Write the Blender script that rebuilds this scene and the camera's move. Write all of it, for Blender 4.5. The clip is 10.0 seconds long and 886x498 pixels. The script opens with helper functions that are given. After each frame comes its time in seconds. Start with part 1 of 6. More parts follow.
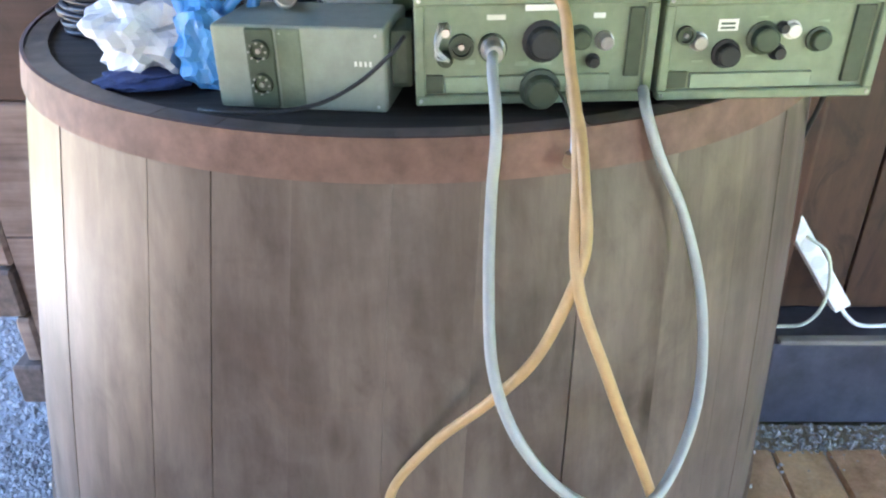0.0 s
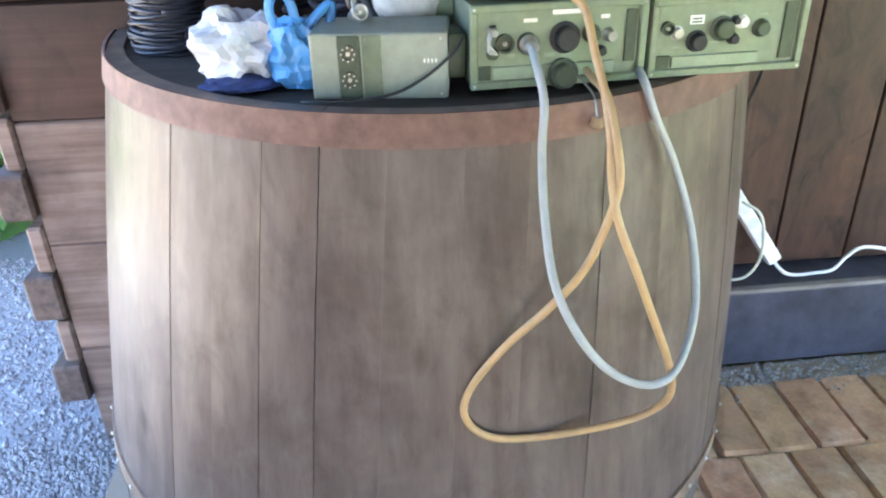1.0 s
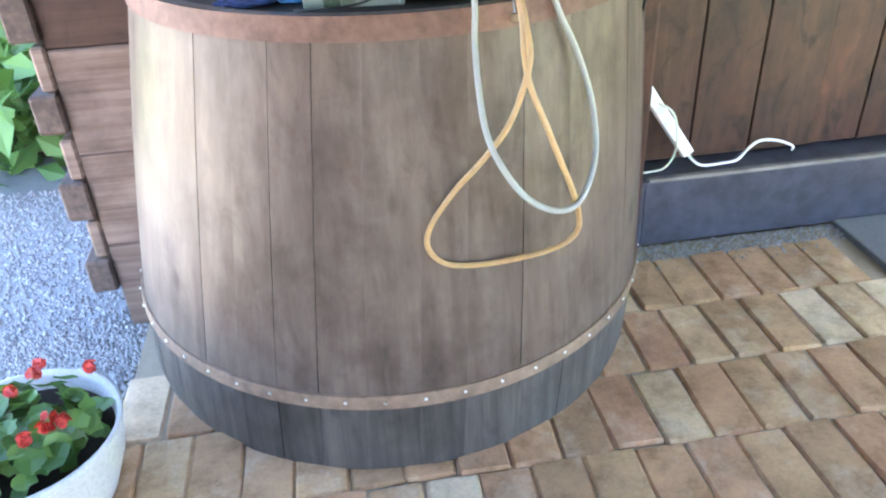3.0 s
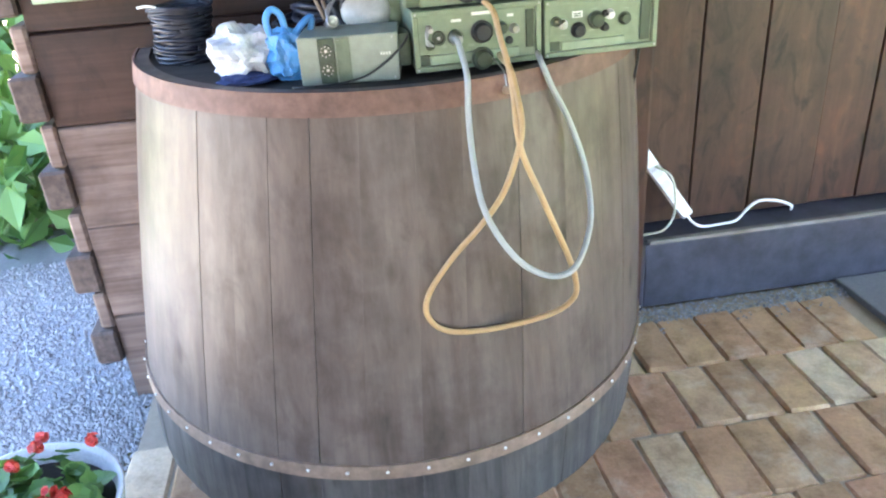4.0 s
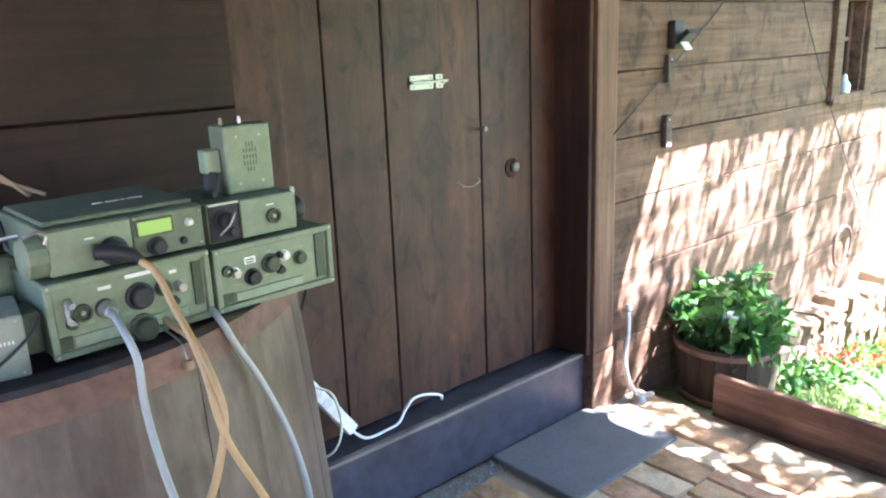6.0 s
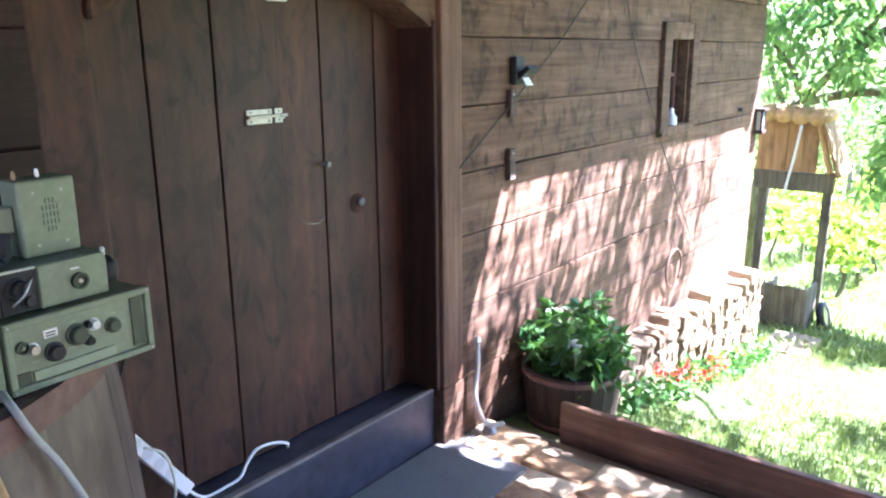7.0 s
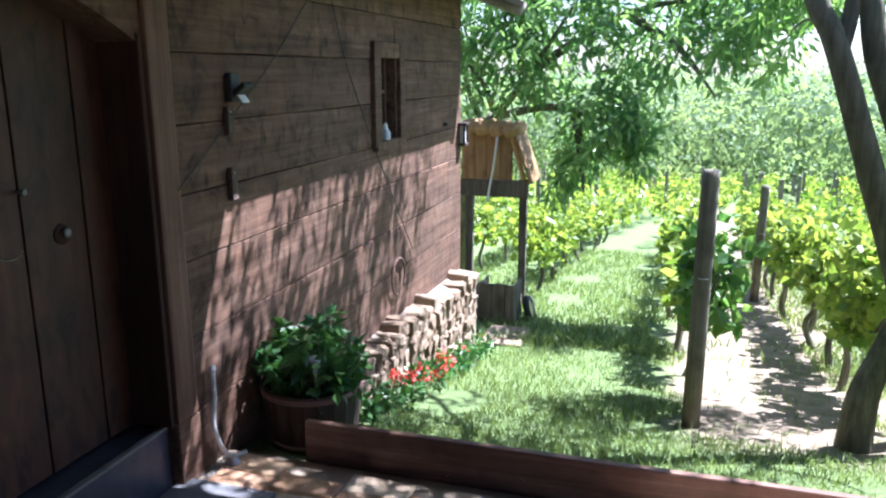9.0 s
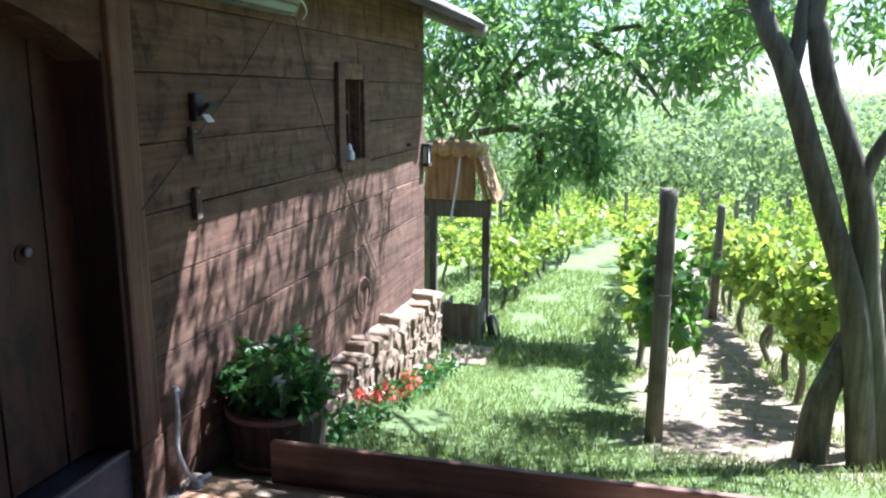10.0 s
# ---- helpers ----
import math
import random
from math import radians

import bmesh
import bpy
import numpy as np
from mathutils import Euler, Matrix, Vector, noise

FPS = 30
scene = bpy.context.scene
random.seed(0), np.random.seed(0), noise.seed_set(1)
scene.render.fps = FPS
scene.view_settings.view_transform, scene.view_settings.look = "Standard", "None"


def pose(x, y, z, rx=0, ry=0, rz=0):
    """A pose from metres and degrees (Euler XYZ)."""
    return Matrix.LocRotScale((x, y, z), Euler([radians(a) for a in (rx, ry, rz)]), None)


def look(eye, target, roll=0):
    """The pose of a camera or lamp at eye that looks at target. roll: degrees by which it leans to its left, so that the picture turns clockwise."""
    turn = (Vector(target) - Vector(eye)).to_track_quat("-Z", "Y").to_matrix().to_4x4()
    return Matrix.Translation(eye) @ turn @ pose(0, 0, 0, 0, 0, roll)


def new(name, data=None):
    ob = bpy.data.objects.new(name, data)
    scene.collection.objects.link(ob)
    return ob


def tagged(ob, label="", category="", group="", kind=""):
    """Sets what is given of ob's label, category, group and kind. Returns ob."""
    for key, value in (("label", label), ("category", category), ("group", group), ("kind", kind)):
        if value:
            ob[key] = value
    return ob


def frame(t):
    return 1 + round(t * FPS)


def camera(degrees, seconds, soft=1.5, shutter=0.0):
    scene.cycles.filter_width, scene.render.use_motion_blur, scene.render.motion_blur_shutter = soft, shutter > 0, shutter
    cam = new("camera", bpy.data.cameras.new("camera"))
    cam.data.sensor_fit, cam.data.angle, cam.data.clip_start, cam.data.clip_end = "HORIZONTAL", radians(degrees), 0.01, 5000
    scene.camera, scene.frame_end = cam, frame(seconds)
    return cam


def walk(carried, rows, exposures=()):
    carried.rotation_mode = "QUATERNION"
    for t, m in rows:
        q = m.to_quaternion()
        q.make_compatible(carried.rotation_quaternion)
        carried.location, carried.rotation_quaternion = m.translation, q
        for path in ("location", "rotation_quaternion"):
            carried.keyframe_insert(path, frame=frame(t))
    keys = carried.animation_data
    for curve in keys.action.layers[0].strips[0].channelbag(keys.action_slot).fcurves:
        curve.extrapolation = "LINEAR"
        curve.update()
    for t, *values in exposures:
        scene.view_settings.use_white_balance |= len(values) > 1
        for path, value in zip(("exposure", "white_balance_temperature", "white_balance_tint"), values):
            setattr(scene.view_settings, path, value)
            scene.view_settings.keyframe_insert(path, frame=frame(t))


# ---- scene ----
cam = camera(60.1, 10.0, soft=2.2)
PATH = [
    (0, (0.845, 0.474, 1.446), (0.811, 2.206, 0.447), -0.7),
    (0.5, (0.716, 0.332, 1.474), (0.784, 2.065, 0.478), -2.8),
    (1, (0.632, 0.192, 1.487), (0.802, 1.945, 0.539), -1.5),
    (1.5, (0.608, 0.048, 1.485), (0.802, 1.789, 0.52), -1.6),
    (2, (0.587, -0.151, 1.504), (0.828, 1.6, 0.569), -2.3),
    (2.5, (0.588, -0.238, 1.511), (0.873, 1.479, 0.526), -2.2),
    (2.7, (0.588, -0.267, 1.517), (0.821, 1.419, 0.468), -2.6),
    (3.8, (0.62, -0.278, 1.542), (0.854, 1.455, 0.57), -3.4),
    (4, (0.618, -0.287, 1.544), (0.842, 1.482, 0.639), -4.1),
    (4.5, (0.584, -0.211, 1.587), (1.005, 1.582, 0.806), -2.1),
    (5, (0.485, -0.105, 1.608), (1.136, 1.692, 1.019), -3.2),
    (5.5, (0.435, 0.014, 1.616), (1.502, 1.61, 1.059), -2.6),
    (6, (0.523, 0.072, 1.612), (1.781, 1.536, 1.089), -2.3),
    (6.2, (0.568, 0.072, 1.627), (1.866, 1.496, 1.092), -1.0),
    (7.3, (0.617, 0.13, 1.675), (2.237, 1.211, 1.221), -1.1),
    (7.5, (0.594, 0.138, 1.667), (2.273, 1.136, 1.241), -1.2),
    (8, (0.601, 0.148, 1.658), (2.376, 0.99, 1.281), -1.1),
    (8.5, (0.593, 0.142, 1.667), (2.426, 0.824, 1.248), -1.1),
    (9, (0.596, 0.143, 1.668), (2.459, 0.712, 1.215), -0.1),
    (9.5, (0.567, 0.145, 1.661), (2.47, 0.604, 1.254), -0.0),
    (10, (0.562, 0.145, 1.661), (2.463, 0.624, 1.262), 0.1),
]
EXPOSURES = [(0.0, 5.35, 5900, 13), (2.5, 5.75, 6150, 12), (4.0, 5.6, 6050, 12), (4.5, 5.5, 5900, 12), (5.0, 5.8, 5750, 12), (5.5, 5.7, 5700, 13), (6.0, 5.1, 5600, 17), (7.5, 4.25, 5350, 31), (8.0, 3.7, 5350, 32), (8.5, 3.0, 5250, 26), (9.0, 2.6, 5250, 21), (10.0, 2.52, 5250, 19)]
walk(cam, [(t, look(e, g, r)) for t, e, g, r in PATH], EXPOSURES)

# ---- world and sun ----
SUN = Vector((0.37, -0.38, 0.848)).normalized()
world = bpy.data.worlds.new("sky")
scene.world = world
world.use_nodes = True
wn = world.node_tree.nodes
sky = wn.new("ShaderNodeTexSky")
sky.sky_type, sky.sun_disc = "NISHITA", False
sky.sun_elevation = math.asin(SUN.z)
sky.sun_rotation = math.atan2(SUN.x, SUN.y)
world.node_tree.links.new(sky.outputs[0], wn["Background"].inputs[0])
wn["Background"].inputs[1].default_value = 0.05
sun = new("sun", bpy.data.lights.new("sun", "SUN"))
sun.data.energy, sun.data.angle, sun.data.color = 5.0, radians(0.5), (1.0, 0.95, 0.87)
sun.matrix_world = look((0, 0, 0), -SUN)


# ---- materials ----
def base_mat(name, rough=0.8, metal=0.0, spec=0.5):
    m = bpy.data.materials.new(name)
    m.use_nodes = True
    b = m.node_tree.nodes["Principled BSDF"]
    b.inputs["Roughness"].default_value = rough
    b.inputs["Metallic"].default_value = metal
    b.inputs["Specular IOR Level"].default_value = spec
    return m, m.node_tree.nodes, m.node_tree.links, b


def ramp(nodes, stops):
    r = nodes.new("ShaderNodeValToRGB")
    els = r.color_ramp.elements
    while len(els) < len(stops):
        els.new(0.5)
    for e, (p, c) in zip(els, stops):
        e.position, e.color = p, (*c, 1)
    return r


def tex_noise(nodes, links, vec, scale, detail=6.0, rough=0.6):
    n = nodes.new("ShaderNodeTexNoise")
    n.inputs["Scale"].default_value, n.inputs["Detail"].default_value, n.inputs["Roughness"].default_value = scale, detail, rough
    links.new(vec, n.inputs["Vector"])
    return n


def mapped(nodes, links, scale, shift=True):
    """Object coordinates, stretched, and shifted by a random amount for each object."""
    tc, mp = nodes.new("ShaderNodeTexCoord"), nodes.new("ShaderNodeMapping")
    mp.inputs["Scale"].default_value = scale
    links.new(tc.outputs["Object"], mp.inputs["Vector"])
    if shift:
        oi, mul = nodes.new("ShaderNodeObjectInfo"), nodes.new("ShaderNodeMath")
        mul.operation, mul.inputs[1].default_value = "MULTIPLY", 37.0
        links.new(oi.outputs["Random"], mul.inputs[0])
        links.new(mul.outputs[0], mp.inputs["Location"])
    return mp.outputs[0]


def mix_col(nodes, links, fac, a, b, mode="MIX"):
    m = nodes.new("ShaderNodeMix")
    m.data_type, m.blend_type = "RGBA", mode
    for key, val in ((0, fac), (6, a), (7, b)):
        if isinstance(val, (int, float)):
            m.inputs[key].default_value = val
        elif isinstance(val, tuple):
            m.inputs[key].default_value = (*val, 1)
        else:
            links.new(val, m.inputs[key])
    return m.outputs[2]


def bump(nodes, links, b, height, strength, dist):
    n = nodes.new("ShaderNodeBump")
    n.inputs["Strength"].default_value, n.inputs["Distance"].default_value = strength, dist
    links.new(height, n.inputs["Height"])
    links.new(n.outputs[0], b.inputs["Normal"])


def wood(name, dark, mid, light, axis="x", rough=0.75, grain=1.0, spec=0.35, vary=0.35, stain=0.5, relief=0.5, across=False, mottle=0.0):
    """Old timber: fibres along an axis, wide stains, and a tone of its own for each piece."""
    m, n, l, b = base_mat(name, rough, 0.0, spec)
    k = {"x": (1.2, 26, 26), "y": (26, 1.2, 26), "z": (26, 26, 1.2)}[axis]
    v = mapped(n, l, tuple(q * grain for q in k))
    fib = tex_noise(n, l, v, 1.6, 9.0, 0.65)
    col = ramp(n, [(0.28, dark), (0.5, mid), (0.74, light)])
    l.new(fib.outputs["Fac"], col.inputs[0])
    w = mapped(n, l, tuple(q ** 0.5 * 1.4 for q in k))
    st = tex_noise(n, l, w, 0.9, 5.0, 0.6)
    sr = ramp(n, [(0.35, (0.45, 0.44, 0.45)), (0.62, (1.0, 1.0, 1.0))])
    l.new(st.outputs["Fac"], sr.inputs[0])
    c = mix_col(n, l, stain, col.outputs[0], sr.outputs[0], "MULTIPLY")
    iso = mapped(n, l, (1, 1, 1), not across)
    blot = tex_noise(n, l, iso, 4.5, 6.0, 0.62)
    br = ramp(n, [(0.34, (0.50, 0.47, 0.47)), (0.52, (0.92, 0.92, 0.92)), (0.70, (1.0, 0.97, 0.94))])
    l.new(blot.outputs["Fac"], br.inputs[0])
    c = mix_col(n, l, 0.75, c, br.outputs[0], "MULTIPLY")
    if mottle:
        # grey weathering in clouds, dark oily smears and scattered knots
        cl = tex_noise(n, l, mapped(n, l, (3.2, 3.2, 1.9), not across), 1.0, 4.0, 0.6)
        cr = ramp(n, [(0.40, (0.0, 0.0, 0.0)), (0.66, (1.0, 1.0, 1.0))])
        l.new(cl.outputs["Fac"], cr.inputs[0])
        pale = mix_col(n, l, 1.0, c, (1.0, 1.08, 1.09), "MULTIPLY")
        c = mix_col(n, l, cr.outputs[0], c, mix_col(n, l, mottle, c, pale))
        sm = tex_noise(n, l, mapped(n, l, (9, 9, 4.5), not across), 1.0, 7.0, 0.66)
        sm.inputs["Distortion"].default_value = 1.2
        mr = ramp(n, [(0.33, (0.28, 0.25, 0.24)), (0.48, (0.95, 0.95, 0.95)), (0.58, (1.0, 1.0, 1.0)), (0.72, (1.5, 1.32, 1.15))])
        l.new(sm.outputs["Fac"], mr.inputs[0])
        c = mix_col(n, l, mottle, c, mr.outputs[0], "MULTIPLY")
        vo = n.new("ShaderNodeTexVoronoi")
        vo.inputs["Scale"].default_value = 1.0
        l.new(mapped(n, l, (6.0, 6.0, 2.6)), vo.inputs["Vector"])
        kr = ramp(n, [(0.05, (0.25, 0.2, 0.18)), (0.13, (1.0, 1.0, 1.0))])
        l.new(vo.outputs["Distance"], kr.inputs[0])
        c = mix_col(n, l, 0.85, c, kr.outputs[0], "MULTIPLY")
    oi = n.new("ShaderNodeObjectInfo")
    tone = n.new("ShaderNodeMapRange")
    tone.inputs[3].default_value, tone.inputs[4].default_value = 1 - vary, 1 + vary * 0.6
    l.new(oi.outputs["Random"], tone.inputs[0])
    c = mix_col(n, l, 1.0, c, tone.outputs[0], "MULTIPLY")
    l.new(c, b.inputs["Base Color"])
    bump(n, l, b, fib.outputs["Fac"], relief, 0.004)
    return m


def plain(name, color, rough=0.5, metal=0.0, spot=0.15, scale=30.0, relief=0.15, spec=0.5):
    """Paint, plastic or metal with fine wear."""
    m, n, l, b = base_mat(name, rough, metal, spec)
    v = mapped(n, l, (1, 1, 1))
    f = tex_noise(n, l, v, scale, 6.0, 0.65)
    g = tex_noise(n, l, v, scale * 0.17, 3.0, 0.6)
    lo, hi = tuple(max(0.0, c * (1 - spot)) for c in color), tuple(min(1.0, c * (1 + spot)) for c in color)
    r1, r2 = ramp(n, [(0.3, lo), (0.7, hi)]), ramp(n, [(0.3, (1 - spot,) * 3), (0.65, (1, 1, 1))])
    l.new(f.outputs["Fac"], r1.inputs[0])
    l.new(g.outputs["Fac"], r2.inputs[0])
    l.new(mix_col(n, l, 1.0, r1.outputs[0], r2.outputs[0], "MULTIPLY"), b.inputs["Base Color"])
    if relief:
        bump(n, l, b, f.outputs["Fac"], relief, 0.001)
    return m


def stone_mat(name, stops, scale, relief=0.6, rough=0.9, vary=0.3, island=False):
    """Brick, stone or earth: grain, blotches, and a tone for each piece."""
    m, n, l, b = base_mat(name, rough, 0.0, 0.25)
    v = mapped(n, l, (1, 1, 1))
    a, f = tex_noise(n, l, v, scale, 5.0, 0.6), tex_noise(n, l, v, scale * 9, 7.0, 0.7)
    r = ramp(n, stops)
    if island:
        src = n.new("ShaderNodeNewGeometry").outputs["Random Per Island"]
    else:
        src = n.new("ShaderNodeObjectInfo").outputs["Random"]
    mx = n.new("ShaderNodeMix")
    mx.inputs[0].default_value = 0.55
    l.new(a.outputs["Fac"], mx.inputs[2])
    l.new(src, mx.inputs[3])
    l.new(mx.outputs[0], r.inputs[0])
    fr = ramp(n, [(0.25, (1 - vary,) * 3), (0.7, (1.0, 1.0, 1.0))])
    l.new(f.outputs["Fac"], fr.inputs[0])
    l.new(mix_col(n, l, 1.0, r.outputs[0], fr.outputs[0], "MULTIPLY"), b.inputs["Base Color"])
    bump(n, l, b, f.outputs["Fac"], relief, 0.004)
    return m


def worn_brick(name):
    """Old clay pavers: a clay tone for each, smears of pale mortar, rubbed faces and pits."""
    m, n, l, b = base_mat(name, 0.85, 0.0, 0.3)
    v, w = mapped(n, l, (1, 1, 1)), mapped(n, l, (1, 1, 1), False)
    tone = ramp(n, [(0.0, (0.40, 0.25, 0.15)), (0.3, (0.50, 0.325, 0.185)), (0.55, (0.47, 0.27, 0.165)), (0.78, (0.56, 0.40, 0.25)), (1.0, (0.66, 0.53, 0.38))])
    l.new(n.new("ShaderNodeObjectInfo").outputs["Random"], tone.inputs[0])
    a = tex_noise(n, l, v, 11.0, 6.0, 0.65)
    ar = ramp(n, [(0.28, (0.60, 0.56, 0.52)), (0.5, (1.0, 1.0, 1.0)), (0.72, (1.22, 1.2, 1.16))])
    l.new(a.outputs["Fac"], ar.inputs[0])
    c = mix_col(n, l, 1.0, tone.outputs[0], ar.outputs[0], "MULTIPLY")
    p = tex_noise(n, l, v, 6.5, 8.0, 0.7)
    p.inputs["Distortion"].default_value = 0.15
    pr = ramp(n, [(0.52, (0.0, 0.0, 0.0)), (0.74, (0.45, 0.45, 0.45))])
    l.new(p.outputs["Fac"], pr.inputs[0])
    c = mix_col(n, l, pr.outputs[0], c, (0.74, 0.67, 0.55))
    d = tex_noise(n, l, w, 3.4, 5.0, 0.6)
    dr = ramp(n, [(0.3, (0.80, 0.78, 0.76)), (0.58, (1.0, 1.0, 1.0))])
    l.new(d.outputs["Fac"], dr.inputs[0])
    c = mix_col(n, l, 1.0, c, dr.outputs[0], "MULTIPLY")
    f = tex_noise(n, l, v, 90.0, 6.0, 0.7)
    fr = ramp(n, [(0.3, (0.85, 0.85, 0.85)), (0.6, (1.04, 1.04, 1.04))])
    l.new(f.outputs["Fac"], fr.inputs[0])
    l.new(mix_col(n, l, 1.0, c, fr.outputs[0], "MULTIPLY"), b.inputs["Base Color"])
    bump(n, l, b, a.outputs["Fac"], 0.9, 0.012)
    return m


def leaf_mat(name, dark, light, trans=0.5, rough=0.5):
    """Leaves that let light through, with a tone for each leaf."""
    m, n, l, b = base_mat(name, rough, 0.0, 0.4)
    r = ramp(n, [(0.0, dark), (1.0, light)])
    l.new(n.new("ShaderNodeNewGeometry").outputs["Random Per Island"], r.inputs[0])
    l.new(r.outputs[0], b.inputs["Base Color"])
    t = n.new("ShaderNodeBsdfTranslucent")
    l.new(mix_col(n, l, 1.0, r.outputs[0], (1.0, 1.0, 0.55), "MULTIPLY"), t.inputs[0])
    mx = n.new("ShaderNodeMixShader")
    mx.inputs[0].default_value = trans
    l.new(b.outputs[0], mx.inputs[1])
    l.new(t.outputs[0], mx.inputs[2])
    l.new(mx.outputs[0], n["Material Output"].inputs[0])
    return m


def glow(name, color, strength):
    m, n, l, b = base_mat(name, 0.3)
    b.inputs["Base Color"].default_value = (*color, 1)
    b.inputs["Emission Color"].default_value = (*color, 1)
    b.inputs["Emission Strength"].default_value = strength
    return m


M_LOG = wood("weathered_log", (0.08, 0.040, 0.0245), (0.157, 0.088, 0.056), (0.225, 0.138, 0.095), "x", 0.8, 0.8, 0.3, 0.16, 0.55, 0.8, False, 0.85)
# log colour darkened to hold the shade left of the door
M_LOG_SHADED = wood("shaded_log", (0.022, 0.009, 0.006), (0.039, 0.017, 0.0117), (0.058, 0.027, 0.0195), "x", 0.65, 0.8, 0.3, 0.3, 0.6, 0.5, False, 0.5)
M_END = wood("log_end", (0.06, 0.045, 0.04), (0.12, 0.085, 0.07), (0.18, 0.13, 0.11), "y", 0.85)
M_DARK_BROWN = wood("dark_brown_wood", (0.03, 0.012, 0.007), (0.055, 0.023, 0.014), (0.085, 0.038, 0.024), "z", 0.75, 0.7)
M_DOOR = wood("door_plank", (0.048, 0.019, 0.0105), (0.060, 0.0255, 0.0145), (0.078, 0.036, 0.022), "z", 0.6, 0.6, 0.4, 0.12, 0.5, 0.4, True, 1.0)
M_DOOR_RED = wood("red_door_plank", (0.056, 0.019, 0.0105), (0.073, 0.027, 0.015), (0.098, 0.040, 0.023), "z", 0.6, 0.6, 0.4, 0.12, 0.5, 0.4, True, 1.0)
M_POST = wood("door_post", (0.085, 0.038, 0.021), (0.17, 0.088, 0.054), (0.25, 0.148, 0.098), "z", 0.7, 0.8)
M_STAVE = wood("stave", (0.11, 0.080, 0.066), (0.168, 0.127, 0.107), (0.232, 0.180, 0.154), "z", 0.46, 0.45, 0.32, 0.05, 0.45, 0.25, True, 0.35)
M_HOOP = plain("rusty_hoop", (0.185, 0.105, 0.082), 0.75, 0.0, 0.3, 30, 0.3)
M_HOOP_PALE = plain("dusty_hoop", (0.26, 0.18, 0.13), 0.7, 0.0, 0.3, 30, 0.3)
# paler log: weathered butts, and the brighter look of the lower left wall
M_LOG_PALE = wood("pale_log", (0.12, 0.08, 0.063), (0.215, 0.15, 0.122), (0.30, 0.225, 0.188), "x", 0.8, 1.0, 0.3, 0.2, 0.6, 0.8)
M_STAVE_BASE = wood("stave_foot", (0.05, 0.047, 0.047), (0.095, 0.088, 0.085), (0.16, 0.143, 0.13), "z", 0.6, 0.7, 0.4, 0.08, 0.5, 0.4, True, 0.4)
M_SILL = plain("black_sill", (0.055, 0.059, 0.083), 0.42, 0.0, 0.4, 14, 0.2)
M_WORN = wood("worn_edge", (0.22, 0.2, 0.18), (0.36, 0.33, 0.30), (0.5, 0.47, 0.44), "x", 0.7)
M_BRICK = worn_brick("paving_brick")
M_JOINT = stone_mat("sandy_joint", [(0.2, (0.20, 0.155, 0.11)), (0.8, (0.40, 0.33, 0.25))], 25.0, 0.9)
M_SLAB = stone_mat("slate_slab", [(0.2, (0.12, 0.122, 0.13)), (0.8, (0.21, 0.212, 0.22))], 9.0, 0.3)
M_ROOF = wood("roof_board", (0.035, 0.025, 0.018), (0.07, 0.05, 0.035), (0.115, 0.085, 0.06), "x", 0.85)
M_BOARD = wood("kerb_board", (0.10, 0.045, 0.03), (0.20, 0.10, 0.065), (0.32, 0.19, 0.13), "y", 0.55, 0.8, 0.4)


# ---- mesh helpers ----
def part(name, bm, mat, parent=None, label="", smooth=False, matrix=None):
    me = bpy.data.meshes.new(name)
    bm.normal_update()
    bm.to_mesh(me)
    bm.free()
    me.materials.append(mat)
    if smooth:
        for p in me.polygons:
            p.use_smooth = True
    ob = new(name, me)
    if matrix is not None:
        ob.matrix_basis = matrix
    if parent is not None:
        ob.parent = parent
    if label:
        tagged(ob, label)
    return ob


def share(name, data, parent, matrix):
    ob = new(name, data)
    ob.parent, ob.matrix_basis = parent, matrix
    return ob


def thing(name, label, category, matrix=None, group="", kind=""):
    ob = new(name)
    ob.empty_display_size = 0.05
    if matrix is not None:
        ob.matrix_basis = matrix
    return tagged(ob, label, category, group, kind)


def add_box(bm, lo, hi, bevel=0.0, seg=1, m=None):
    lo, hi = Vector(lo), Vector(hi)
    got = bmesh.ops.create_cube(bm, size=1.0)["verts"]
    for v in got:
        v.co = Vector((lo[i] + (v.co[i] + 0.5) * (hi[i] - lo[i]) for i in range(3)))
    if bevel:
        es = list({e for v in got for e in v.link_edges})
        res = bmesh.ops.bevel(bm, geom=es, offset=bevel, segments=seg, profile=0.6, affect="EDGES")
        got = list({v for f in res["faces"] for v in f.verts} | {v for v in got if v.is_valid})
    if m is not None:
        bmesh.ops.transform(bm, matrix=m, verts=[v for v in got if v.is_valid])
    return bm


def box(lo, hi, bevel=0.0, seg=1, m=None):
    return add_box(bmesh.new(), lo, hi, bevel, seg, m)


def add_lathe(bm, prof, n=24, m=None, close=True):
    """Turn a profile of (radius, height) about z."""
    rings = []
    for r, z in prof:
        rings.append([bm.verts.new((r * math.cos(2 * math.pi * i / n), r * math.sin(2 * math.pi * i / n), z)) for i in range(n)])
    for a, b in zip(rings, rings[1:]):
        for i in range(n):
            bm.faces.new((a[i], a[(i + 1) % n], b[(i + 1) % n], b[i]))
    if close:
        bm.faces.new(list(reversed(rings[0])))
        bm.faces.new(rings[-1])
    if m is not None:
        bmesh.ops.transform(bm, matrix=m, verts=[v for r in rings for v in r])
    return bm


def lathe(prof, n=24, m=None, close=True):
    return add_lathe(bmesh.new(), prof, n, m, close)


